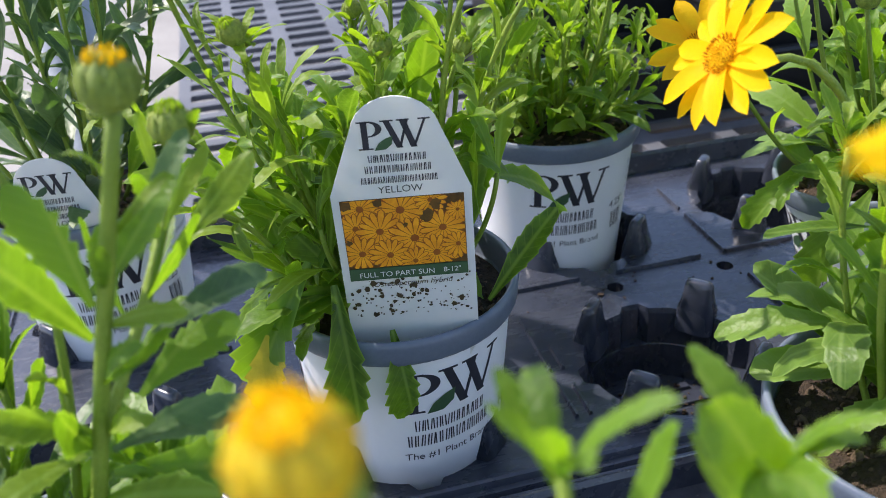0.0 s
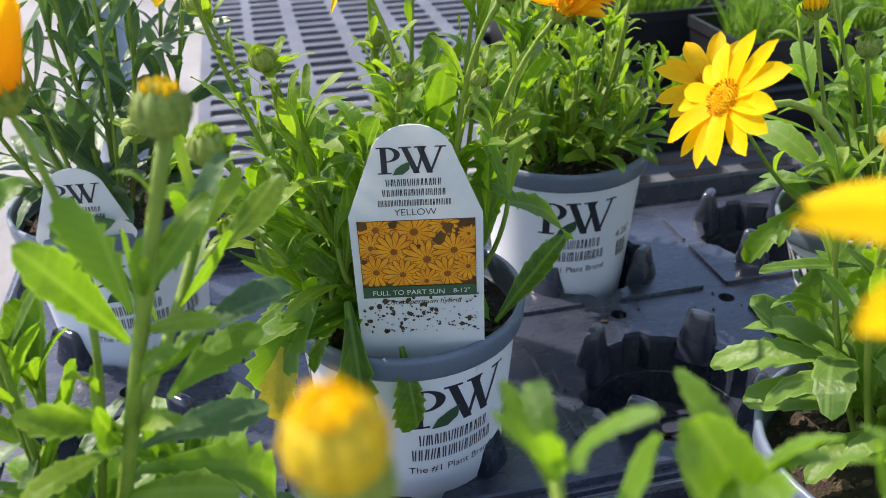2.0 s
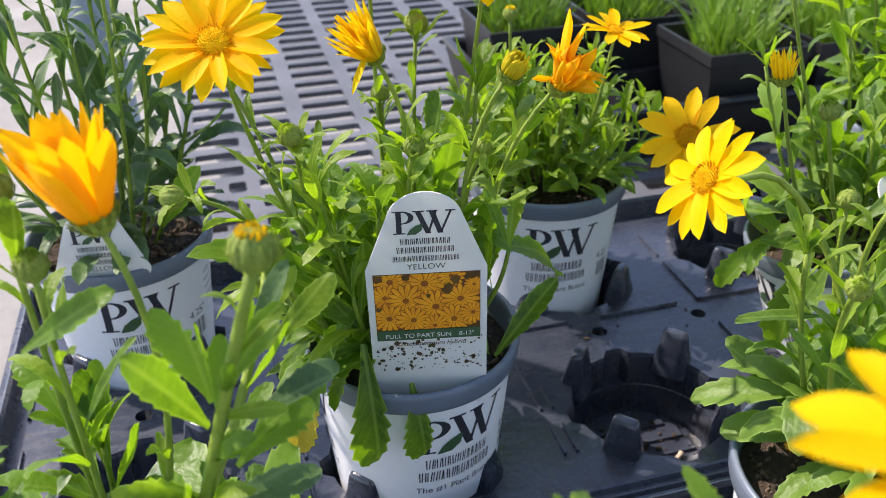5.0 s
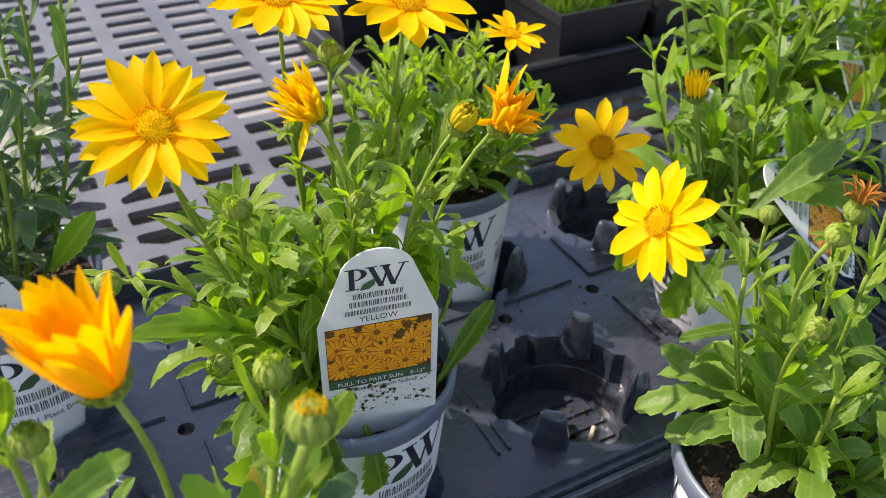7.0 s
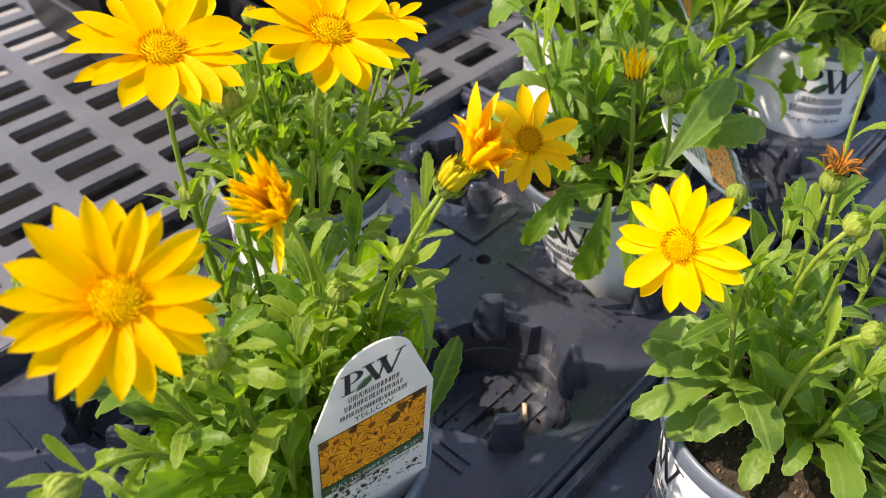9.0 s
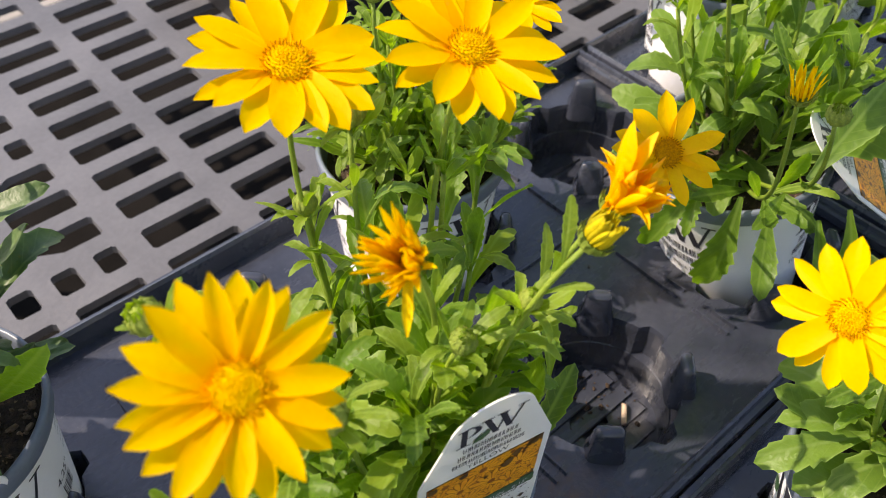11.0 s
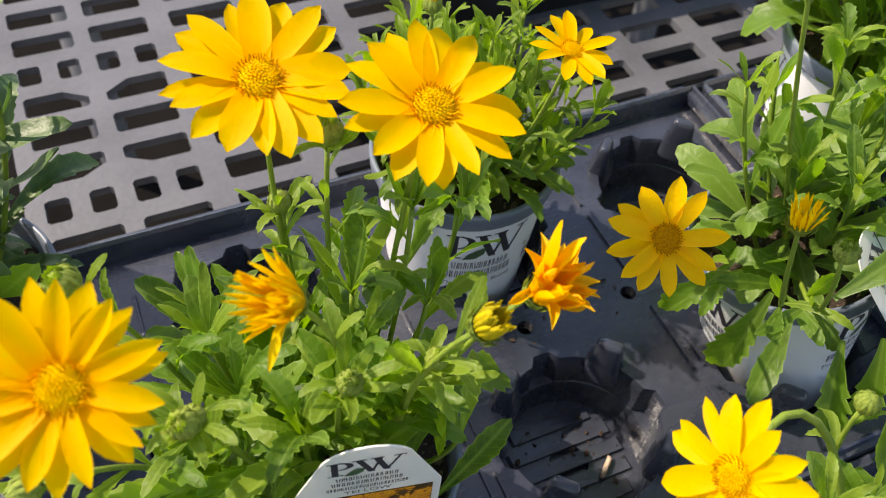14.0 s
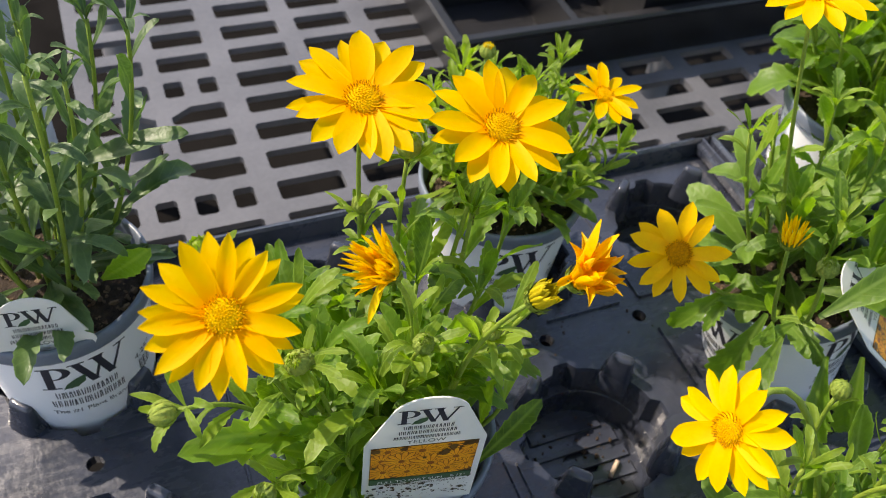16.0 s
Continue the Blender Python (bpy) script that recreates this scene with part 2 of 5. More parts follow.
def box(bm, x0, y0, z0, x1, y1, z1, mat=0, taper=0.0):
    cx, cy = (x0 + x1) / 2, (y0 + y1) / 2
    k = 1 - taper
    v = [bm.verts.new(p) for p in ((x0, y0, z0), (x1, y0, z0), (x1, y1, z0), (x0, y1, z0))]
    w = [bm.verts.new((cx + (p[0] - cx) * k, cy + (p[1] - cy) * k, z1)) for p in ((x0, y0), (x1, y0), (x1, y1), (x0, y1))]
    for f in ((v[3], v[2], v[1], v[0]), w, *[(v[i], v[(i + 1) % 4], w[(i + 1) % 4], w[i]) for i in range(4)]):
        bm.faces.new(f).material_index = mat


# ---- leaves, petals, buds ----
def leaf_mesh(name, mats, seed, width=0.15, teeth=0.16, bend=0.25, fold=0.35, stalk=0.16):
    """A blade from y 0 to 1: narrow stalk, widest past the middle, a few coarse teeth that point forward, folded along the midrib and bent over."""
    rnd = random.Random(seed)
    bm = bmesh.new()
    rim = bm.verts.layers.float.new("rim")
    stations = [(0.0, 0), (0.1, 0), (0.2, 0), (0.3, 0), (0.38, 0)]
    for k in range(4):
        s = 0.46 + 0.125 * k + rnd.uniform(-0.02, 0.02)
        stations += [(s, 1), (s + 0.022, -1)]
    stations += [(0.955, 0), (1.0, 0)]
    rows, last = [], 0.0
    y, z = 0.0, 0.0
    side, sag = rnd.uniform(-0.14, 0.14), rnd.uniform(-0.10, 0.16)
    for s, tooth in stations:
        w = width * (stalk + (1 - stalk) * max(0.0, math.sin(math.pi * min(1, s ** 1.5 * 0.93))) ** 0.9)
        w = 0.004 if s == 1.0 else max(w, 0.012)
        ang = bend * 0.35 - bend * 2.0 * (0.4 * s + 0.5 * s * s)
        y, z = y + math.cos(ang) * (s - last), z + math.sin(ang) * (s - last)
        last = s
        x = side * math.sin(s * 2.2) * s
        row = []
        for k in (-1, -0.55, 0, 0.55, 1):
            half = w * k
            if abs(k) == 1:
                half *= 1 + teeth * rnd.uniform(0.5, 1.3) * (1.0 if tooth > 0 else -0.75 if tooth < 0 else 0)
            ripple = 0.022 * k * math.sin(s * 9 + seed) * s
            quilt = 0.006 * math.sin(s * 40) * (abs(k) == 0.55)
            v = bm.verts.new((x + half, y, z + fold * w * abs(k) - sag * w * k * k * 2 + ripple + quilt))
            v[rim] = 1.0 if abs(k) == 1 else 0.0
            row.append(v)
        rows.append(row)
    for a, b in zip(rows, rows[1:]):
        for k in range(4):
            bm.faces.new((a[k], a[k + 1], b[k + 1], b[k]))
    return finish(bm, name, mats)


def leaf_set(mats, seed, width, teeth=0.16):
    return [leaf_mesh("leaf", mats, seed + k, width * (0.85 + 0.1 * (k % 4)), teeth * (0.5 + 0.3 * (k % 3)), (0.15, 0.5, 0.85, -0.25, 1.2, 0.35)[k], (0.35, 0.2, 0.5, 0.3, 0.25, 0.6)[k]) for k in range(6)]


LEAVES = leaf_set(LEAF, 1, 0.120, 0.22)
BLUES = leaf_set(LEAF_BLUE, 20, 0.104, 0.10)
YOUNGS = leaf_set(LEAF_YOUNG, 40, 0.096, 0.15)
NARROWS = leaf_set(LEAF, 60, 0.085, 0.05) + leaf_set(LEAF_YOUNG, 66, 0.085, 0.05)[:4]
BROADS = leaf_set(LEAF, 80, 0.165, 0.20)
PALES = leaf_set(LEAF_PALE, 100, 0.158, 0.11)
MIXED = YOUNGS[:5] + LEAVES[:4] + PALES[:1]


def petal_mesh(name, mats, seed, width=0.125, tip=0.55, bend=0.3, cup=0.25):
    rnd = random.Random(seed)
    bm = bmesh.new()
    rows, ring, y, z, ang = 8, [], 0.0, 0.0, bend * 0.5
    twist = rnd.uniform(-0.25, 0.25)
    for i in range(rows + 1):
        s = i / rows
        w = width * (0.45 + 0.55 * math.sin(math.pi * min(1.0, 0.12 + s * 0.62))) if s < 0.62 else width * max(0.0, math.cos((s - 0.62) / 0.38 * math.pi / 2)) ** tip
        w = max(w, 0.008)
        row = []
        for k in (-1, -0.5, 0, 0.5, 1):
            groove = -0.010 if abs(k) == 0.5 else 0.0
            row.append(bm.verts.new((k * w + 0.03 * twist * s * s, y, z + cup * w * k * k + groove + twist * k * w * s)))
        ring.append(row)
        ang -= bend * 1.4 / rows
        y, z = y + math.cos(ang) / rows, z + math.sin(ang) / rows
    for a, b in zip(ring, ring[1:]):
        for k in range(4):
            bm.faces.new((a[k], a[k + 1], b[k + 1], b[k]))
    return finish(bm, name, mats)


def petal_set(mats, seed, width, tip):
    return [petal_mesh("petal", mats, seed + k, width * (0.9 + 0.07 * k), tip, (0.05, 0.25, 0.15, 0.38)[k], (0.25, 0.1, 0.35, 0.2)[k]) for k in range(4)]


POINTED = petal_set(PETAL, 1, 0.152, 0.80)
SLIM = [petal_mesh("petal", PETAL_OCHRE, 71 + k, 0.052, 0.9, (-0.25, -0.1, -0.4, 0.12)[k], 0.7) for k in range(4)]
OLIVE = [petal_mesh("petal", PETAL_OLIVE, 81 + k, 0.115, 1.0, (-0.55, -0.3, -0.75, -0.1)[k], 0.8) for k in range(4)]
ROUND = petal_set(PETAL, 11, 0.172, 0.60)
POINTED_ORANGE = [petal_mesh("petal", PETAL_CUP, 21 + k, 0.135 + 0.01 * k, 0.9, (-0.25, 0.0, -0.1, 0.12)[k], 0.3) for k in range(4)]
ROUND_ORANGE = petal_set(PETAL_GOLD, 31, 0.17, 0.6)
CRUMPLED = [petal_mesh("petal", PETAL_ORANGE, 41 + k, 0.125, 1.1, (-0.3, 0.7, -0.7, 1.0)[k], (0.9, 1.2, 0.7, 1.4)[k]) for k in range(4)]
SHRIVELLED = [petal_mesh("petal", WITHERED, 51 + k, 0.07, 1.1, (1.2, -0.7, 1.8, 0.6)[k], 1.2) for k in range(4)]


def disc_mesh(radius, seed, mats=(DISC, DISC_TIP)):
    """A dome of many small florets in spirals, the outer ones taller and brown-tipped."""
    rnd = random.Random(seed)
    bm = bmesh.new()
    lathe(bm, [(radius, 0), (radius * 0.85, radius * 0.22), (radius * 0.5, radius * 0.36), (radius * 0.1, radius * 0.4)], 16, 0, close=True)
    for i in range(150):
        q = math.sqrt((i + 0.5) / 150)
        r, a = radius * 0.99 * q, i * 2.39996
        c = Vector((r * math.cos(a), r * math.sin(a), radius * 0.4 * (1 - q * q)))
        outer = q > 0.62
        way = Vector((math.cos(a), math.sin(a), 0)) * (0.75 * q) + Vector((0, 0, 1))
        h, w = radius * (rnd.uniform(0.16, 0.30) if outer else 0.10), radius * (0.042 if outer else 0.058)
        side = Vector((-math.sin(a), math.cos(a), 0))
        out = Vector((math.cos(a), math.sin(a), 0))
        rings = []
        for up, k in ((0, 1.0), (0.55, 1.1), (1.0, 0.75)):
            rings.append([bm.verts.new(c + way * h * up + (side * sx + out * sy) * w * k) for sx, sy in ((-1, 0), (0, -1), (1, 0), (0, 1))])
        tipped = outer and i % 3 != 0
        for n, (lo, hi) in enumerate(zip(rings, rings[1:])):
            for k in range(4):
                bm.faces.new((lo[k], lo[(k + 1) % 4], hi[(k + 1) % 4], hi[k])).material_index = 1 if tipped and n else 0
        bm.faces.new(rings[-1]).material_index = 1 if tipped else 0
    return finish(bm, "disc", list(mats), smooth=False)


def calyx_mesh(radius, depth, seed):
    bm = bmesh.new()
    lathe(bm, [(radius * 0.22, -depth), (radius * 0.7, -depth * 0.75), (radius, -depth * 0.2), (radius * 1.02, 0.0)], 14)
    for i in range(14):
        a = i * 2 * math.pi / 14
        c, s = math.cos(a), math.sin(a)
        t = Vector((-s, c, 0)) * radius * 0.2
        base, tip = Vector((c, s, 0)) * radius * 0.95 + Vector((0, 0, -depth * 0.5)), Vector((c, s, 0)) * radius * 1.35 + Vector((0, 0, depth * 0.35))
        mid = (base + tip) / 2 + Vector((c, s, 0)) * radius * 0.12
        v = [bm.verts.new(p) for p in (base - t, base + t, mid + t * 0.7, tip, mid - t * 0.7)]
        bm.faces.new(v)
    return finish(bm, "flower_head", BUD)


DISC_MESH, DISC_BROWN, CALYX_MESH = disc_mesh(1.0, 1), disc_mesh(1.0, 2, (DISC_TIP, DISC_TIP)), calyx_mesh(1.0, 1.1, 1)


def flower(plant, place, normal, diameter, count, petals, seed, rise=8, spread=4, missing=(), disc=0.122, label="", core=None):
    """A daisy: calyx, disc and each ray petal in two whorls. rise: degrees by which petals stand above flat."""
    rnd = random.Random(seed)
    turn = frame_of(normal, (0.1, 0.2, 1)) @ pose(0, 0, 0, -90)
    r = diameter * disc
    base = Matrix.Translation(place) @ turn
    head = part("flower_head", CALYX_MESH, None, plant, label, base @ Matrix.Diagonal((r * 0.7, r * 0.7, r * 0.7, 1)))
    inv = Matrix.Diagonal((1 / (r * 0.7), 1 / (r * 0.7), 1 / (r * 0.7), 1))
    shut = rise > 45
    size = r * (0.45 if shut else 1)
    part("disc", core or DISC_MESH, None, head, "", inv @ Matrix.Translation((0, 0, r * 0.12)) @ Matrix.Diagonal((size, size, size, 1)))
    for i in range(count):
        if i in missing:
            continue
        a = 360 * (i + rnd.uniform(-0.18, 0.18)) / count
        tilt = rise + (i % 2) * 5 + rnd.uniform(-spread, spread)
        length = (diameter / 2 - r * 0.55) * rnd.uniform(0.93, 1.06) / max(0.5, math.cos(radians(tilt)) if rise < 45 else 0.85)
        w = length * rnd.uniform(0.88, 1.12)
        m = inv @ pose(0, 0, 0, 0, 0, a) @ pose(0, r * (0.62 - 0.14 * (i % 2) if shut else 0.5), (i % 2) * 0.0006, tilt, rnd.uniform(-8, 8), rnd.uniform(-5, 5)) @ Matrix.Diagonal((w, length, length, 1))
        part("petal", petals[(i + seed) % len(petals)] if count < 30 else rnd.choice(petals), None, head, "", m)
    return head


def bud_mesh(open_, seed, tips, body=None):
    """A green bud of overlapping bracts; tips of rolled petals stick out by open_."""
    rnd = random.Random(seed)
    bm = bmesh.new()
    prof = [(0.16, -1.0), (0.62, -0.82), (0.92, -0.4), (0.98, 0.0), (0.84, 0.45), (0.5, 0.8), (0.12, 0.95)]
    lathe(bm, prof, 14, 0, close=True)

    def radius_at(z):
        for (r0, z0), (r1, z1) in zip(prof, prof[1:]):
            if z <= z1:
                return r0 + (r1 - r0) * (z - z0) / (z1 - z0)
        return 0.1
    for whorl, (z0, z1, n) in enumerate(((-0.75, 0.15, 11), (-0.45, 0.62, 12), (-0.1, 1.02, 11))):
        for i in range(n):
            a = 2 * math.pi * (i + 0.5 * whorl) / n + rnd.uniform(-0.1, 0.1)
            c = Vector((math.cos(a), math.sin(a), 0))
            t = Vector((-c.y, c.x, 0))
            pts = []
            for s, hw in ((0, 0.16), (0.5, 0.17), (0.85, 0.08)):
                z = z0 + (z1 - z0) * s
                rr = radius_at(z) + 0.035 + 0.03 * whorl * 0 + (0.05 if s > 0.8 else 0)
                pts.append((c * rr - t * hw + Vector((0, 0, z)), c * (rr + 0.05) + Vector((0, 0, z)), c * rr + t * hw + Vector((0, 0, z))))
            rows = [[bm.verts.new(p) for p in row] for row in pts]
            tip = bm.verts.new(c * (radius_at(z1) + 0.12 + rnd.uniform(0, 0.12)) + Vector((0, 0, z1 + 0.1)))
            for ra, rb in zip(rows, rows[1:]):
                bm.faces.new((ra[0], ra[1], rb[1], rb[0]))
                bm.faces.new((ra[1], ra[2], rb[2], rb[1]))
            bm.faces.new((rows[-1][0], rows[-1][1], tip))
            bm.faces.new((rows[-1][1], rows[-1][2], tip))
    if open_ > 0:
        for i in range(30):
            a, q = i * 2.39996, math.sqrt((i + 0.5) / 30)
            c = Vector((math.cos(a), math.sin(a), 0))
            t = Vector((-c.y, c.x, 0)) * 0.13
            lo = c * 0.62 * q + Vector((0, 0, 0.45))
            hi = c * (0.55 * q * (1 - 0.3 * open_) + rnd.uniform(-0.05, 0.12)) + Vector((0, 0, 1.0 + open_ * rnd.uniform(0.5, 1.1) * (1.1 - 0.4 * q)))
            md = (lo + hi) / 2 + c * 0.12
            v = [bm.verts.new(p) for p in (lo - t, lo + t, md + t, hi, md - t)]
            f = bm.faces.new(v)
            f.material_index = 1
    return finish(bm, "bud", [body or BUD, tips])


BUDS = [bud_mesh(0.0, 1, PETAL), bud_mesh(0.25, 2, LEAF_YOUNG), bud_mesh(0.18, 3, PETAL_OCHRE)]
BUD_YELLOW = bud_mesh(0.35, 8, PETAL, material("rolled_yellow_petal", (0.40, 0.36, 0.01), (0.92, 0.68, 0.015), 0.5, 3, 20, 0.2, through_light=0.3))
BUD_OLIVE = bud_mesh(0.75, 9, PETAL_OCHRE, material("olive_bud", (0.07, 0.105, 0.008), (0.27, 0.30, 0.018), 0.55, 4, 24, 0.4, through_light=0.2))


def bud(plant, place, axis, size, kind=0, label=""):
    me = BUD_YELLOW if kind == 4 else BUD_OLIVE if kind == 5 else BUDS[kind]
    size *= 0.74
    m = Matrix.Translation(place) @ frame_of(axis, (0.1, 0.3, 1)) @ pose(0, 0, 0, -90) @ Matrix.Diagonal((size, size, size, 1))
    return part("bud", me, None, plant, label, m)


def stem(plant, points, r0=0.0014, r1=0.0009, sides=7):
    bm = bmesh.new()
    n = len(points) - 1
    tube(bm, points, [r0 + (r1 - r0) * i / n for i in range(n + 1)], sides)
    return part("stem", bm, STEM, plant)


CLEAR = (Vector((0.016, 0.255, 0.085)), Vector((0.082, 0.289, 0.197)))
GAP = (Vector((0.090, 0.262, 0.030)), Vector((0.234, 0.412, 0.160)))
EDGE = (Vector((0.080, 0.120, 0.020)), Vector((0.157, 0.262, 0.192)))


def leaf(plant, base, way, up, length, meshes, rnd, wide=1.0):
    for s in (0.35, 0.7, 1.0):
        q = plant.matrix_basis @ (Vector(base) + Vector(way).normalized() * length * s)
        if any(all(lo < v < hi for lo, v, hi in zip(a, q, b)) for a, b in (CLEAR, GAP, EDGE)):
            return None
    m = Matrix.Translation(base) @ frame_of(way, up) @ pose(0, 0, 0, 0, rnd.uniform(-18, 18), 0) @ Matrix.Diagonal((length * wide, length, length, 1))
    return part("leaf", rnd.choice(meshes), None, plant, "", m)


def leaves_on(plant, points, first, last, count, big, small, meshes, rnd, top_meshes=None, spread=46):
    n = len(points) - 1
    a0 = rnd.uniform(0, 6.28)
    for i in range(count):
        s = first + (last - first) * (i / max(1, count - 1))
        k = min(n - 1, int(s * n))
        p = points[k].lerp(points[k + 1], s * n - k)
        d = (points[k + 1] - points[k]).normalized()
        x = d.orthogonal().normalized()
        a = a0 + i * 2.39996 + rnd.uniform(-0.3, 0.3)
        out = x * math.cos(a) + d.cross(x) * math.sin(a)
        t = i / max(1, count - 1)
        g = radians((spread + rnd.uniform(-16, 16)) * (1 - 0.35 * t))
        way = d * math.cos(g) + out * math.sin(g)
        up = d * 0.7 - out * 0.5 + Vector((0, 0, 0.6))
        size = (big + (small - big) * t) * rnd.uniform(0.75, 1.25)
        leaf(plant, p, way, up, size, top_meshes if top_meshes and t > 0.6 else meshes, rnd)


def shoot(plant, a, b, rnd, count=9, big=0.045, small=0.022, meshes=None, bare=0.0, bow=0.25, r0=0.0014, top=YOUNGS, end=True, seg=12):
    """A leafy shoot from a to b; bare: the share at the top that carries no leaves."""
    a, b = Vector(a), Vector(b)
    h = b - a
    flat = Vector((h.x, h.y, 0))
    pts = bezier(a, a + Vector((0, 0, h.z * 0.35)) + flat * (0.35 + bow), b - Vector((0, 0, abs(h.z) * 0.35)) - flat * 0.08, b, seg)
    for q in pts:
        q = plant.matrix_basis @ q
        if all(lo < v < hi for lo, v, hi in zip(CLEAR[0], q, CLEAR[1])):
            return pts
    stem(plant, pts, r0, 0.0010)
    leaves_on(plant, pts, 0.12, 1 - bare - (0.0 if bare else 0.03), count, big, small, meshes or LEAVES, rnd, top)
    if end:
        d = (pts[-1] - pts[-2]).normalized()
        for k in range(5):
            a0 = k * 1.2566 + rnd.uniform(0, 1)
            x = d.orthogonal().normalized()
            out = x * math.cos(a0) + d.cross(x) * math.sin(a0)
            leaf(plant, b, d * 0.85 + out * 0.5, d * 0.4 - out + Vector((0, 0, 0.3)), small * rnd.uniform(0.55, 0.95), top or meshes or LEAVES, rnd)
    return pts


def rosette(plant, centre, rnd, count, length, meshes, low=-10, high=45, reach=0.02):
    for i in range(count):
        a = i * 2.39996 + rnd.uniform(-0.4, 0.4)
        e = radians(rnd.uniform(low, high))
        out = Vector((math.cos(a), math.sin(a), 0))
        way = out * math.cos(e) + Vector((0, 0, math.sin(e)))
        leaf(plant, Vector(centre) + out * rnd.uniform(0.2, 1) * reach + Vector((0, 0, rnd.uniform(0, 0.015))), way, (0, 0, 1), length * rnd.uniform(0.7, 1.2), meshes, rnd)


# ---- pots, print, tags ----
RIM_R, FOOT_R, POT_H = 0.0552, 0.0405, 0.134
SOIL_Z = POT_H - 0.014


def cone_point(u, v, lift):
    """A place on the pot's side: u metres round from the front, v metres up from the foot."""
    r = FOOT_R + (RIM_R - 0.0025 - FOOT_R) * v / POT_H + lift
    a = -math.pi / 2 + u / (FOOT_R + (RIM_R - FOOT_R) * v / POT_H)
    return Vector((r * math.cos(a), r * math.sin(a), v))


def words_mesh(text, size, align="CENTER"):
    cu = bpy.data.curves.new("words", "FONT")
    cu.body, cu.size, cu.align_x = text, size, align
    ob = new("words", cu)
    dep = bpy.context.evaluated_depsgraph_get()
    me = bpy.data.meshes.new_from_object(ob.evaluated_get(dep))
    bpy.data.objects.remove(ob)
    bpy.data.curves.remove(cu)
    return me


def add_words(bm, text, size, x, y, mat, slant=0.0, align="CENTER"):
    me = words_mesh(text, size, align)
    verts = [bm.verts.new((v.co.x + x + slant * v.co.y, v.co.y + y, 0)) for v in me.vertices]
    for p in me.polygons:
        try:
            bm.faces.new([verts[i] for i in p.vertices]).material_index = mat
        except ValueError:
            pass
    bpy.data.meshes.remove(me)


def flat_poly(bm, pts, mat=0):
    bm.faces.new([bm.verts.new((x, y, 0)) for x, y in pts]).material_index = mat


def emblem(bm, x, y, h, ink, green):
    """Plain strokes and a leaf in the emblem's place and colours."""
    w = h * 0.17
    for x0, x1, y0, y1 in ((-0.92, -0.92 + 0.2, 0, 1), (-1.05, -0.58, 0, 0.05), (-1.05, -0.6, 0.95, 1)):
        flat_poly(bm, [(x + x0 * h, y + y0 * h), (x + x1 * h, y + y0 * h), (x + x1 * h, y + y1 * h), (x + x0 * h, y + y1 * h)], ink)
    n = 14
    for k in range(n):
        a, b = math.pi / 2 - math.pi * k / n, math.pi / 2 - math.pi * (k + 1) / n
        q = []
        for ang, rr, thick in ((a, 1, 0), (b, 1, 0), (b, 0, 1), (a, 0, 1)):
            rx, ry = (0.46, 0.28) if not thick else (0.26, 0.235)
            q.append((x + (-0.72 + rx * math.cos(ang)) * h, y + (0.72 + ry * math.sin(ang)) * h))
        flat_poly(bm, q, ink)
    for x0, x1, wd in ((-0.12, 0.27, 1.2), (0.56, 0.27, 0.5), (0.40, 0.72, 1.2), (1.12, 0.72, 0.5)):
        flat_poly(bm, [(x + x0 * h - w * wd / 2, y + h), (x + x0 * h + w * wd / 2, y + h), (x + x1 * h + w * wd / 2, y), (x + x1 * h - w * wd / 2, y)], ink)
    for x0, x1 in ((-0.3, 0.12), (0.22, 0.62), (0.9, 1.28)):
        flat_poly(bm, [(x + x0 * h, y + 0.95 * h), (x + x1 * h, y + 0.95 * h), (x + x1 * h, y + h), (x + x0 * h, y + h)], ink)
    pts = [(-0.55, -0.04), (-0.2, -0.02), (0.02, 0.16), (0.06, 0.46), (-0.2, 0.36), (-0.42, 0.2)]
    bm.faces.new([bm.verts.new((x + px * h, y + py * h, 0.0002)) for px, py in pts]).material_index = green


def bars(bm, x, y, w, h, count, mat, seed=0):
    """Lettering that is not spelt out: a row of plain upright bars of its size."""
    rnd = random.Random(seed)
    step = w / count
    for i in range(count):
        x0 = x - w / 2 + i * step
        for a, wide in ((0.08, 0.24), (0.54, 0.20)):
            a, lean = x0 + step * (a + rnd.uniform(0, 0.06)), step * rnd.choice((-0.14, 0, 0, 0.14, 0.2))
            flat_poly(bm, [(a, y), (a + step * wide, y), (a + step * wide + lean, y + h), (a + lean, y + h)], mat)


def wrap(bm, name):
    """Lays flat print round the pot."""
    bmesh.ops.triangulate(bm, faces=bm.faces)
    for _ in range(2):
        bmesh.ops.subdivide_edges(bm, edges=[e for e in bm.edges if abs(e.verts[0].co.x - e.verts[1].co.x) > 0.006], cuts=1)
        bmesh.ops.triangulate(bm, faces=bm.faces)
    for v in bm.verts:
        v.co = cone_point(v.co.x, v.co.y, 0.00035 + v.co.z)
    return finish(bm, name, [INK, GREEN_INK, GREY_INK, SOFT_INK], smooth=False)


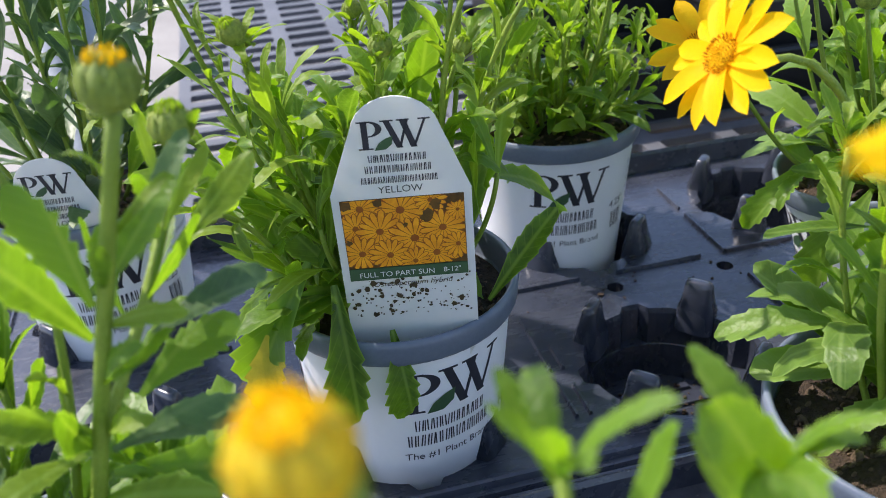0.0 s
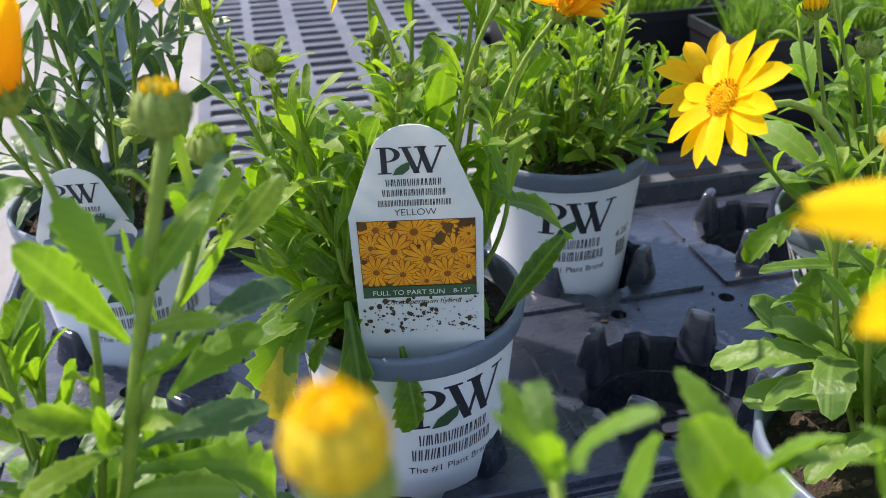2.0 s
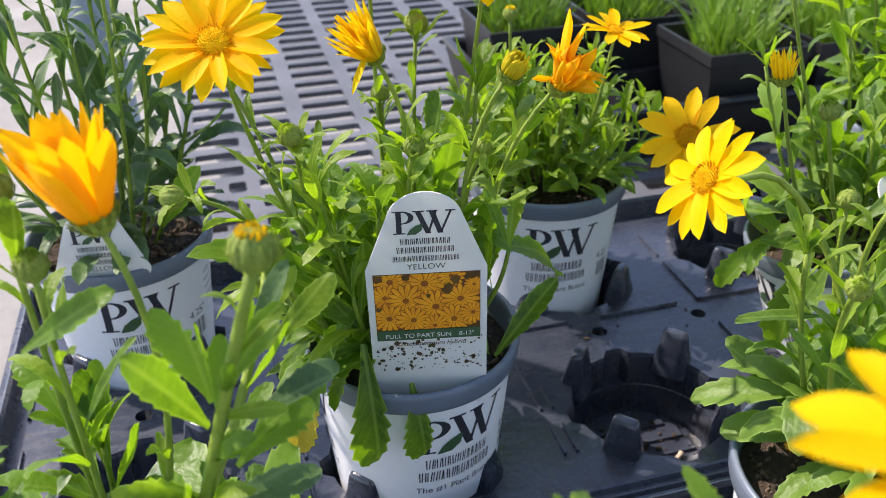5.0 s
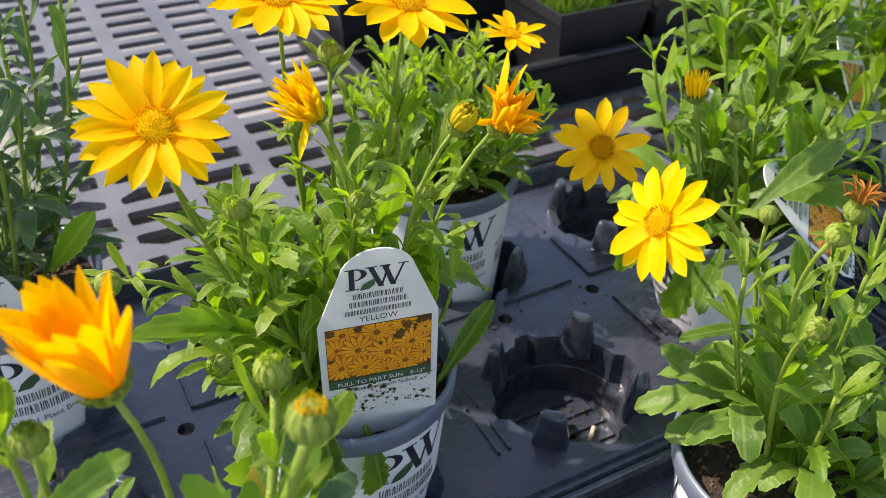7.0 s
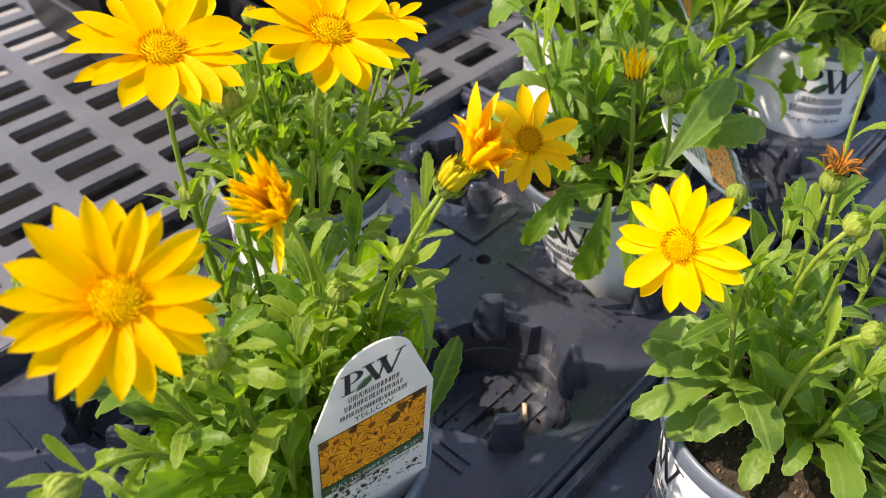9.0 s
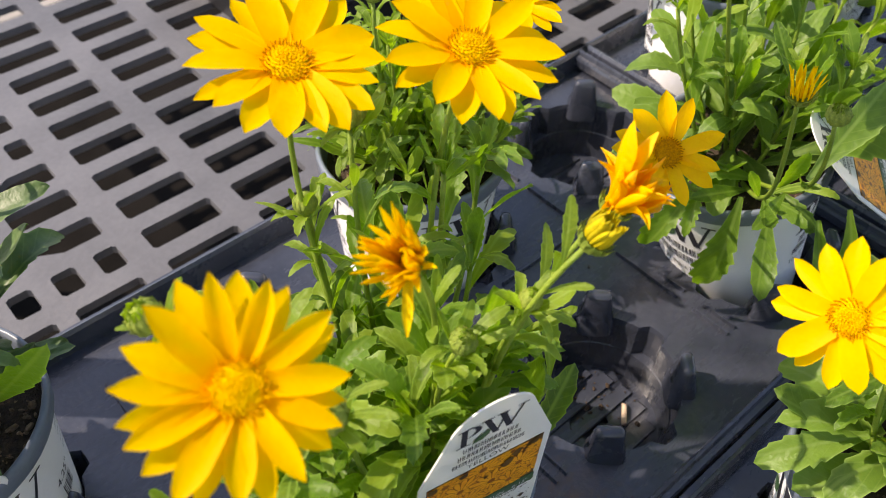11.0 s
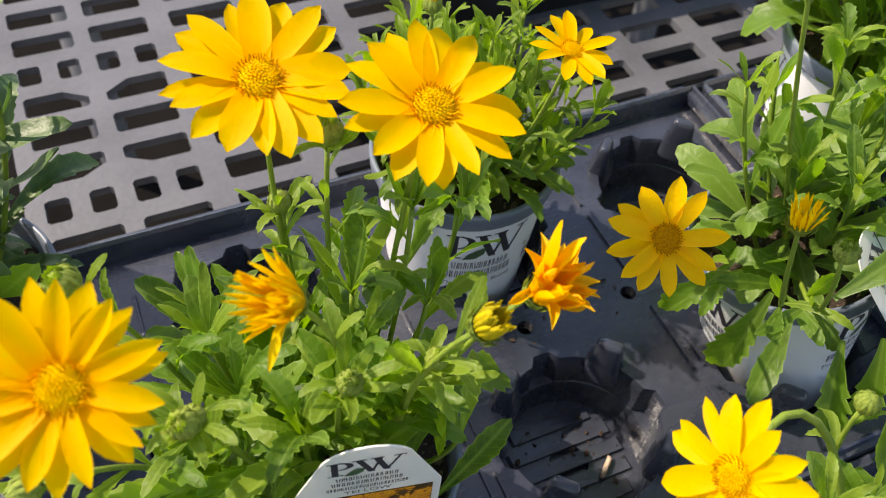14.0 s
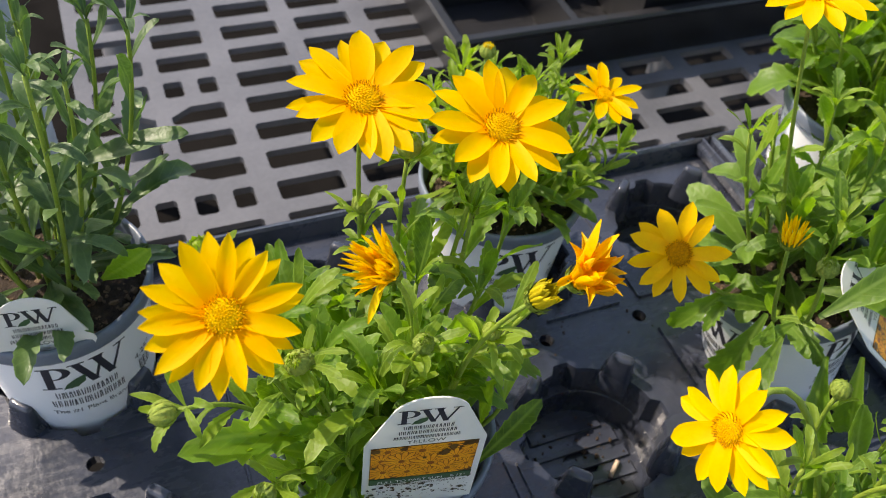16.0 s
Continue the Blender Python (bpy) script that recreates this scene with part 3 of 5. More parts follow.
def print_meshes():
    out = {}
    bm = bmesh.new()
    emblem(bm, 0.0, 0.091, 0.0225, 0, 1)
    out["emblem"] = wrap(bm, "emblem")
    bm = bmesh.new()
    bars(bm, 0.0, 0.0800, 0.036, 0.0066, 13, 0, 1)
    bars(bm, 0.0, 0.0705, 0.043, 0.0070, 15, 0, 2)
    out["lettering"] = wrap(bm, "lettering")
    bm = bmesh.new()
    add_words(bm, "The #1 Plant Brand", 0.0058, 0.0, 0.0622, 0)
    out["slogan"] = wrap(bm, "slogan")
    bm = bmesh.new()
    for k in range(9):
        x, w = 0.034 + 0.0013 * k, 0.0004 + 0.0005 * (k % 3 == 0)
        flat_poly(bm, [(x, 0.066), (x + w, 0.066), (x + w, 0.078), (x, 0.078)], 0)
    add_words(bm, '4.25"', 0.0075, 0.0315, 0.0815, 0, 0.0, "LEFT")
    out["size_mark"] = wrap(bm, "size_mark")
    bm = bmesh.new()
    for k in range(4):
        bars(bm, 0.052, 0.106 - 0.006 * k, 0.016, 0.0026, 9, 2, 5 + k)
    out["small_print"] = wrap(bm, "small_print")
    return out


def pot_mesh():
    bm = bmesh.new()
    t = 0.0016
    lathe(bm, [(0.001, 0.004), (FOOT_R - 0.004, 0.004), (FOOT_R - 0.0015, 0.0), (FOOT_R, 0.003), (FOOT_R + (RIM_R - 0.0025 - FOOT_R) * 0.9 - 0.0006, POT_H * 0.9), (RIM_R - 0.0022, POT_H - 0.0125), (RIM_R - 0.0004, POT_H - 0.0118),
               (RIM_R, POT_H - 0.0105), (RIM_R + 0.0006, POT_H - 0.003), (RIM_R + 0.0002, POT_H - 0.0008), (RIM_R - 0.001, POT_H), (RIM_R - 0.0024, POT_H - 0.0008), (RIM_R - 0.0032, POT_H - 0.004), (RIM_R - 0.006, POT_H - 0.03)], 56)
    return finish(bm, "pot", POT_GREY)


def sleeve_mesh():
    bm = bmesh.new()
    lathe(bm, [((FOOT_R + (RIM_R - 0.0025 - FOOT_R) * v / POT_H) + 0.0002, v) for v in (0.004, 0.03, 0.06, 0.09, POT_H - 0.0122)], 56)
    return finish(bm, "sleeve", POT_WHITE)


def soil_mesh(seed):
    bm = bmesh.new()
    rings = lathe(bm, [(RIM_R - 0.0050, 0), (0.040, 0.002), (0.028, 0.003), (0.014, 0.004), (0.003, 0.005)], 28, 0, SOIL_Z, True)
    for v in bm.verts:
        if v.co.xy.length < 0.045:
            v.co.z += 0.0035 * noise.noise(v.co * 160 + Vector((seed, 0, 0)))
    return finish(bm, "soil", SOIL)


def crumbs_mesh(seed):
    rnd = random.Random(seed)
    bm = bmesh.new()
    for i in range(340):
        a, r = rnd.uniform(0, 6.283), 0.047 * math.sqrt(rnd.random())
        s = rnd.uniform(0.0005, 0.0011) if i % 7 else rnd.uniform(0.0012, 0.0024)
        m = Matrix.Translation((r * math.cos(a), r * math.sin(a), SOIL_Z + 0.005 - 0.06 * r)) @ Euler((rnd.uniform(0, 6), rnd.uniform(0, 6), 0)).to_matrix().to_4x4() @ Matrix.Diagonal((s * 1.6, s, s * 0.7, 1))
        bmesh.ops.create_icosphere(bm, subdivisions=1, radius=1, matrix=m)
    return finish(bm, "crumbs", PERLITE, smooth=False)


PRINT, POT, SLEEVE, SOIL_ME, CRUMBS = print_meshes(), pot_mesh(), sleeve_mesh(), soil_mesh(3), crumbs_mesh(4)
FLOOR_Z = -0.042


def potted(label, place, turn=0.0, m=None):
    """An empty for a potted plant, with its pot, sleeve, print and soil. Children are placed in the world's axes from the pot's foot."""
    root = thing("potted_plant", place, label, "potted plant", "potted daisies", m=m if m is not None else Matrix.Translation((place[0], place[1], FLOOR_Z)))
    spin = pose(0, 0, 0, 0, 0, turn)
    pot = part("pot", POT, None, root, "slate-grey plastic nursery pot", spin)
    sl = part("sleeve", SLEEVE, None, pot, "white printed sleeve with dark emblem")
    for spin_by in (0, 125, 245):
        for name in ("emblem", "lettering", "slogan"):
            part(name, PRINT[name], None, pot, m=pose(0, 0, 0, 0, 0, spin_by))
    part("size_mark", PRINT["size_mark"], None, pot)
    part("small_print", PRINT["small_print"], None, pot, m=pose(0, 0, 0, 0, 0, 8))
    part("soil", SOIL_ME, None, root, "dark potting soil")
    tagged(part("soil_grit", CRUMBS, None, root), kind="stuff")
    return root


def local(root):
    inv = root.matrix_basis.inverted()
    return lambda *p: inv @ Vector(p)


def tag_outline(w, h, top, foot):
    """Half outline: straight sides, slanting shoulders, round head."""
    pts = [(w * 0.80, -foot), (w, -foot + 0.010), (w, 0.0)]
    for k in range(7):
        a = radians(12 + 78 * k / 6)
        pts.append((w * 0.62 * math.cos(a), h - top * 0.75 + top * 0.75 * math.sin(a)))
    return pts


def plant_tag(m, label, seed=0, foot=0.084, picture=True):
    w, h = 0.0262, 0.0385
    root = thing("plant_tag", (0, 0, 0), label, "plant tag", "plant tags", m=m)
    bm = bmesh.new()
    half = tag_outline(w, h, 0.02, foot)
    ring = half + [(-x, y) for x, y in reversed(half)]
    a = [bm.verts.new((x, y, 0)) for x, y in ring]
    b = [bm.verts.new((x, y, -0.0007)) for x, y in ring]
    bm.faces.new(a)
    bm.faces.new(list(reversed(b)))
    for i in range(len(ring)):
        bm.faces.new((a[i], b[i], b[(i + 1) % len(ring)], a[(i + 1) % len(ring)]))
    part("card", bm, TAG, root, smooth=False)
    bm = bmesh.new()
    emblem(bm, -0.0015, 0.0185, 0.0112, 0, 1)
    bars(bm, 0.0, 0.0132, 0.021, 0.0030, 13, 0, 1)
    bars(bm, 0.0, 0.0088, 0.0245, 0.0030, 15, 0, 2)
    bars(bm, 0.0, 0.0044, 0.0285, 0.0028, 23, 0, 3)
    add_words(bm, "YELLOW", 0.0042, 0.0, 0.0002, 2)
    for v in bm.verts:
        v.co.z += 0.0002
    part("print", bm, [INK, GREEN_INK, material("dark_green_grey_ink", (0.06, 0.075, 0.065), (0.09, 0.10, 0.09), 0.5), SOFT_INK], root, smooth=False)
    if not picture:
        return root
    x0, x1, y1, y0 = -0.0232, 0.0232, -0.0020, -0.0330
    bm = bmesh.new()
    box(bm, x0, y0 - 0.0055, 0.0001, x1, y1, 0.00022, 1)
    flat = lambda pts, z, k: setattr(bm.faces.new([bm.verts.new((px, py, z)) for px, py in pts]), "material_index", k)
    rnd = random.Random(7)
    spots = [(-0.016, -0.006, 0.0072), (-0.001, -0.0075, 0.0082), (0.0105, -0.0040, 0.0050), (-0.0185, -0.0145, 0.006), (-0.0095, -0.0165, 0.0074), (0.0035, -0.0205, 0.0082), (0.0145, -0.0165, 0.0072),
             (-0.0172, -0.0262, 0.0068), (-0.0065, -0.0275, 0.0066), (0.0115, -0.0278, 0.0072), (0.0205, -0.0090, 0.0036), (0.0200, -0.0245, 0.005), (0.003, -0.031, 0.005)]
    for j, (cx, cy, r) in enumerate(spots):
        r *= 1.25
        n = 15
        z = 0.0003 + 0.00002 * j
        a0 = rnd.uniform(0, 1)
        clip = lambda q: (min(max(q[0], x0 + 0.0002), x1 - 0.0002), min(max(q[1], y0 + 0.0002), y1 - 0.0002))
        for k in range(n):
            a = a0 + 2 * math.pi * k / n
            d, s = 0.205, r * rnd.uniform(0.9, 1.08)
            for wide, reach, k2, dz in ((1.25, 1.03, 2, 0.0), (0.86, 1.0, 0, 0.000008)):
                pts = [(cx, cy)] + [(cx + s * q * reach * math.cos(a + e * d * wide), cy + s * q * reach * math.sin(a + e * d * wide)) for q, e in ((0.68, -1), (0.9, -0.6), (1.0, 0), (0.9, 0.6), (0.68, 1))]
                flat([clip(q) for q in pts], z + dz, k2)
        flat([clip((cx + r * 0.17 * math.cos(k * 0.785), cy + r * 0.17 * math.sin(k * 0.785))) for k in range(8)], z + 0.000014, 2)
    for cx, cy, r in ((0.009, -0.0105, 0.0030), (0.0125, -0.0062, 0.0026), (-0.0215, -0.0035, 0.0030), (-0.009, -0.0035, 0.0020), (0.0195, -0.0045, 0.0018), (-0.0215, -0.0205, 0.0014), (0.0005, -0.0140, 0.0013)):
        flat([clip((cx + r * rnd.uniform(0.5, 1.2) * math.cos(k * 0.698), cy + r * rnd.uniform(0.5, 1.2) * math.sin(k * 0.698))) for k in range(9)], 0.0007, 1)
    part("picture", bm, [PRINT_ORANGE, PRINT_GROUND, PRINT_BROWN], root, "printed picture of orange daisies", smooth=False)
    bm = bmesh.new()
    box(bm, x0, y0 - 0.0056, 0.0003, x1, y0 - 0.0002, 0.00075, 0)
    part("band", bm, GREEN_INK, root, "dark green printed band", smooth=False)
    bm = bmesh.new()
    add_words(bm, "FULL TO PART SUN", 0.0034, -0.0195, y0 - 0.0042, 0, 0, "LEFT")
    add_words(bm, '8-12"', 0.0032, 0.0205, y0 - 0.0040, 0, 0, "RIGHT")
    for v in bm.verts:
        v.co.z += 0.0010
    part("caption", bm, WHITE_INK, root, smooth=False)
    bm = bmesh.new()
    add_words(bm, "Osteospermum hybrid", 0.0034, 0.001, y0 - 0.0095, 0, 0.22)
    for i in range(170):
        px, py = rnd.uniform(-w * 0.92, w * 0.92), y0 - 0.004 - 0.020 * rnd.random() ** 0.8
        s = rnd.uniform(0.0002, 0.0007) if i % 5 else rnd.uniform(0.0007, 0.0016)
        flat([(px + s * rnd.uniform(0.5, 1.2) * math.cos(k * 1.05), py + s * rnd.uniform(0.5, 1.2) * math.sin(k * 1.05)) for k in range(6)], 0.00005, 0)
    for v in bm.verts:
        v.co.z += 0.0003
    part("small_print", bm, PRINT_DARK, root, "small slanted print and specks of soil", smooth=False)
    return root


# ---- ground, bench, trays ----
bm = bmesh.new()
box(bm, -60, -60, -0.85, 60, 60, -0.75)
tagged(part("ground", bm, CONCRETE, None, "pale grey weathered concrete ground", smooth=False), category="ground", kind="structure")

# added black sheet: shade under the bench, laid over the pale concrete
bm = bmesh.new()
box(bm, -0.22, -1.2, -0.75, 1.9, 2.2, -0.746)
tagged(part("ground_cloth", bm, GROUND_SHADE, None, "black sheet added as the shade on the ground under the bench", smooth=False), category="ground cloth", kind="structure")
BENCH_Z = -0.052
PX, PY = 0.0770, 0.0396
SLOT_X, SLOT_Y = 0.0582, 0.0236


def bench_mesh():
    verts, faces = [], []

    def quad(*p):
        verts.extend(p)
        faces.append(tuple(range(len(verts) - 4, len(verts))))
    z, low = BENCH_Z, BENCH_Z - 0.007
    x_left, cols, rows = -0.0640, 17, 58
    ya = 0.8 - PY * 26
    for c in range(cols):
        xa = x_left + c * 0.064 if c < 2 else 0.070 + (c - 2) * PX
        x0, x1 = xa, x_left + (c + 1) * 0.064 if c == 0 else 0.070 + (c - 1) * PX
        end = xa + (0.050 if c < 2 else SLOT_X)
        for r in range(rows):
            y0 = ya + r * PY
            y1, sy1 = y0 + PY, y0 + SLOT_Y
            holes = [(xa, xa + 0.018), (xa + 0.032, end)] if c < 2 and r in (22, 26) else [(xa, end)]
            edge = xa
            for h0, h1 in holes:
                if h0 > edge:
                    quad((edge, y0, z), (h0, y0, z), (h0, sy1, z), (edge, sy1, z))
                k = [(0.0025, 0.0025)] * 4
                if c < 2 and r == 25:
                    k[3 if c else 2] = (0.019, 0.0125)
                if c < 2 and r == 23:
                    k[0 if c else 1] = (0.019, 0.0105)
                ring = [(h0 + k[0][0], y0), (h1 - k[1][0], y0), (h1, y0 + k[1][1]), (h1, sy1 - k[2][1]), (h1 - k[2][0], sy1), (h0 + k[3][0], sy1), (h0, sy1 - k[3][1]), (h0, y0 + k[0][1])]
                for (a, b), corner in (((7, 0), (h0, y0)), ((1, 2), (h1, y0)), ((3, 4), (h1, sy1)), ((5, 6), (h0, sy1))):
                    verts.extend([(*ring[a], z), (*corner, z), (*ring[b], z)])
                    faces.append((len(verts) - 3, len(verts) - 2, len(verts) - 1))
                for i in range(8):
                    p, q = ring[i], ring[(i + 1) % 8]
                    quad((*q, z), (*p, z), (*p, low), (*q, low))
                edge = h1
            quad((edge, y0, z), (x1, y0, z), (x1, sy1, z), (edge, sy1, z))
            quad((x0, sy1, z), (x1, sy1, z), (x1, y1, z), (x0, y1, z))
    xe, y_top = 0.070 + (cols - 2) * PX, ya + rows * PY
    quad((x_left - 0.014, ya, z), (x_left, ya, z), (x_left, y_top, z), (x_left - 0.014, y_top, z))
    quad((x_left - 0.014, y_top, z), (x_left - 0.014, y_top, low - 0.03), (x_left - 0.014, ya, low - 0.03), (x_left - 0.014, ya, z))
    quad((x_left - 0.014, y_top, z), (xe, y_top, z), (xe, y_top, low - 0.03), (x_left - 0.014, y_top, low - 0.03))
    me = bpy.data.meshes.new("bench_top")
    me.from_pydata(verts, [], faces)
    me.materials.append(BENCH)
    return me


bench = thing("plant_bench", (0, 0, 0), "grey moulded plastic display bench with slotted top", "bench")
part("bench_top", bench_mesh(), None, bench)
for x, y in ((-0.02, 1.40), (1.1, 1.40), (1.1, -0.15), (-0.02, -0.15)):
    bm = bmesh.new()
    lathe(bm, [(0.03, -0.75), (0.03, BENCH_Z - 0.022)], 20, close=True)
    part("leg", bm, BENCH, bench, m=Matrix.Translation((x, y, 0)))

bm = bmesh.new()
lathe(bm, [(0.045, -0.75), (0.045, -0.742), (0.0195, -0.742), (0.0195, 0.9), (0.0175, 0.905)], 36, close=True)
tagged(part("steel_post", bm, STEEL, None, "galvanised round steel post beside the bench", Matrix.Translation((-0.102, 0.590, 0))), category="post")

# tray: two rows of four sockets
CX, CY = 0.147, 0.1445
DECK = 0.004
SOCKET_R = 0.0465


def opening(k, base=None):
    """The socket's outline with a notch on each side; k counts 64ths of a turn."""
    a = k * math.pi / 32
    near = abs((math.degrees(a) + 45) % 90 - 45)
    r = (base or SOCKET_R) + (0.0055 if near < 9.5 else 0.0)
    return r * math.cos(a), r * math.sin(a)


def deck_mesh():
    """The deck as a sheet with round openings, thin ridges on it and small drain holes."""
    bm = bmesh.new()
    edges = []

    def loop(pts):
        v = [bm.verts.new((x, y, DECK)) for x, y in pts]
        edges.extend(bm.edges.new((v[i], v[(i + 1) % len(v)])) for i in range(len(v)))
        return v
    x0, x1, y0, y1 = -CX / 2, CX * 3.5, -CY / 2 + 0.006, CY * 1.5 - 0.006
    loop([(x0, y0), (x1, y0), (x1, y1), (x0, y1)])
    small = []
    for c in range(4):
        for r in range(2):
            loop([(c * CX + opening(k)[0], r * CY + opening(k)[1]) for k in range(64)])
    for k in range(7):
        small.append(loop([(k * CX / 2 + 0.0052 * math.cos(a * math.pi / 6), CY / 2 + 0.0052 * math.sin(a * math.pi / 6)) for a in range(12)]))
    bmesh.ops.triangle_fill(bm, use_beauty=True, edges=edges)
    for ring in small:
        low = [bm.verts.new((v.co.x, v.co.y, DECK - 0.008)) for v in ring]
        for i in range(12):
            bm.faces.new((ring[i], ring[(i + 1) % 12], low[(i + 1) % 12], low[i]))
    return bm


def ridge(bm, pts, w=0.0011, h=0.0024):
    for (xa, ya), (xb, yb) in zip(pts, pts[1:]):
        d = Vector((xb - xa, yb - ya, 0)).normalized()
        n = Vector((-d.y, d.x, 0)) * w
        a, b = Vector((xa, ya, DECK)), Vector((xb, yb, DECK))
        up = Vector((0, 0, h))
        v = [bm.verts.new(p) for p in (a - n, a + n, b + n, b - n, a - n * 0.5 + up, a + n * 0.5 + up, b + n * 0.5 + up, b - n * 0.5 + up)]
        for f in ((4, 5, 6, 7), (0, 1, 5, 4), (2, 3, 7, 6), (1, 2, 6, 5), (3, 0, 4, 7)):
            bm.faces.new([v[i] for i in f])


def socket_mesh():
    bm = bmesh.new()
    rings = [[bm.verts.new((*opening(k, SOCKET_R - o), z)) for k in range(64)] for o, z in ((0.0, DECK), (0.001, DECK - 0.003), (0.002, -0.020))]
    for r, z in ((SOCKET_R - 0.0025, -0.0205), (SOCKET_R - 0.0045, FLOOR_Z), (0.012, FLOOR_Z), (0.011, FLOOR_Z - 0.004), (0.001, FLOOR_Z - 0.004)):
        rings.append([bm.verts.new((r * math.cos(k * math.pi / 32), r * math.sin(k * math.pi / 32), z)) for k in range(64)])
    for a, b in zip(rings, rings[1:]):
        for k in range(64):
            bm.faces.new((a[k], a[(k + 1) % 64], b[(k + 1) % 64], b[k]))
    return finish(bm, "socket", TRAY, smooth=False)


def slat_mesh(half):
    bm = bmesh.new()
    box(bm, -half, -0.0045, 0, half, 0.0045, 0.002, 0, 0.06)
    return finish(bm, "slat", TRAY, smooth=False)


def tab_mesh():
    """A rounded upstanding tab at a socket's edge: broad foot, narrow top, hollow on the socket's side."""
    bm = bmesh.new()
    rings = []
    for wx, wy0, wy1, z in ((0.0115, -0.003, 0.0150, -0.010), (0.0110, -0.002, 0.0140, 0.002), (0.0090, 0.000, 0.0115, 0.010), (0.0080, 0.0015, 0.0095, 0.0185), (0.0070, 0.0025, 0.0085, 0.0212), (0.0050, 0.004, 0.007, 0.0218)):
        cy, hy = (wy0 + wy1) / 2, (wy1 - wy0) / 2
        rings.append([bm.verts.new((wx * math.copysign(abs(math.cos(a)) ** 0.55, math.cos(a)), cy + hy * math.copysign(abs(math.sin(a)) ** 0.55, math.sin(a)), z)) for a in [k * math.pi / 8 + 0.01 for k in range(16)]])
    for a, b in zip(rings, rings[1:]):
        for k in range(16):
            bm.faces.new((a[k], a[(k + 1) % 16], b[(k + 1) % 16], b[k]))
    bm.faces.new(rings[-1])
    return finish(bm, "tab", TRAY)


def lip_mesh():
    bm = bmesh.new()
    x0, x1, y0, y1 = -CX / 2, CX * 3.5, -CY / 2 + 0.006, CY * 1.5 - 0.006
    prof = [(0.0, DECK), (0.0015, DECK + 0.013), (0.003, DECK + 0.0155), (0.0045, DECK + 0.0150), (0.0055, DECK + 0.0120), (0.0085, DECK + 0.0120), (0.0095, DECK + 0.010), (0.0095, DECK + 0.004), (0.004, DECK - 0.002), (0.001, -0.050), (-0.001, -0.050)]
    rings = [[bm.verts.new(p) for p in ((x0 - o, y0 - o, z), (x1 + o, y0 - o, z), (x1 + o, y1 + o, z), (x0 - o, y1 + o, z))] for o, z in prof]
    for a, b in zip(rings, rings[1:]):
        for k in range(4):
            bm.faces.new((a[k], a[(k + 1) % 4], b[(k + 1) % 4], b[k]))
    return finish(bm, "lip", TRAY, smooth=False)


def carry_tray(place, label):
    root = thing("carry_tray", place, label, "tray", "carry trays")
    part("deck", deck_mesh(), TRAY, root, smooth=False)
    seams = []
    for c in range(4):
        if c < 3:
            seams += [(c + 0.05, 0.60, c + 0.44, 0.60), (c + 0.56, 0.60, c + 0.88, 0.60)]
        x = c - 0.5 + 0.053
        seams += [(x, 0.60, x, 0.96), (x, 0.06, x, 0.40), (x, -0.20, x, -0.02), (x, 1.02, x, 1.24), (x + 0.05, 0.06, x + 0.05, 0.20), (x + 0.05, -0.20, x + 0.05, -0.04)]
    for xa, ya, xb, yb in seams:
        bm = bmesh.new()
        ridge(bm, [(xa * CX, ya * CY), (xb * CX, yb * CY)])
        part("ridge", bm, TRAY, root, smooth=False)
    sm, tm = socket_mesh(), tab_mesh()
    slats = {y: slat_mesh(math.sqrt(0.040 ** 2 - y * y) * 0.92) for y in (-0.026, -0.013, 0.0, 0.013, 0.026)}
    for c in range(4):
        for r in range(2):
            so = part("socket", sm, None, root, m=Matrix.Translation((c * CX, r * CY, 0)))
            for y, me in slats.items():
                part("slat", me, None, so, m=Matrix.Translation((0, y, FLOOR_Z)))
            for a in (45, 135, 225, 315):
                part("tab", tm, None, root, m=pose(c * CX, r * CY, DECK, 0, 0, a - 90) @ Matrix.Translation((0, SOCKET_R - 0.006, 0)))
    part("lip", lip_mesh(), None, root)
    return root


tray = carry_tray((-0.098, 0.334, 0), "black plastic carry tray with empty sockets on the bench")
copy_thing(tray, Matrix.Translation((-0.085, 0.037, 0)))
copy_thing(tray, Matrix.Translation((0.487, 0.334, 0)))
copy_thing(tray, Matrix.Translation((0.500, 0.037, 0)))


# ---- the plants ----
def filler(plant, rnd, count, height, reach, meshes, big, small, leaves=9, top=YOUNGS):
    """Leafy shoots that fan out from the soil."""
    for i in range(count):
        a, q = i * 2.39996 + rnd.uniform(-0.4, 0.4), math.sqrt((i + 0.6) / count)
        c = Vector((math.cos(a), math.sin(a), 0))
        h = height * rnd.uniform(0.65, 1.1) * (1.05 - 0.35 * q)
        shoot(plant, c * 0.016 * q + Vector((0, 0, SOIL_Z)), c * reach * q * rnd.uniform(0.8, 1.15) + Vector((0, 0, SOIL_Z + h)), rnd, leaves, big, small, meshes, top=top)


def stalk_to(plant, at, place, rnd, foot=(0.0, 0.0), count=7, bare=0.35, big=0.042, small=0.022, meshes=None, axis=None, bow=0.3, r0=0.0014, r1=0.00095):
    """A flowering stem from the soil to place, leafy below and bare below its head."""
    b = at(*place)
    a = Vector((foot[0], foot[1], SOIL_Z))
    h = b - a
    flat = Vector((h.x, h.y, 0))
    ax = Vector(axis).normalized() if axis else Vector((0, 0, 1))
    pts = bezier(a, a + Vector((0, 0, h.z * 0.35)) + flat * (0.25 + bow), b - ax * h.length * 0.35, b, 16)
    stem(plant, pts, r0, r1)
    leaves_on(plant, pts, 0.1, 1 - bare, count, big, small, meshes or LEAVES, rnd, YOUNGS)
    return pts


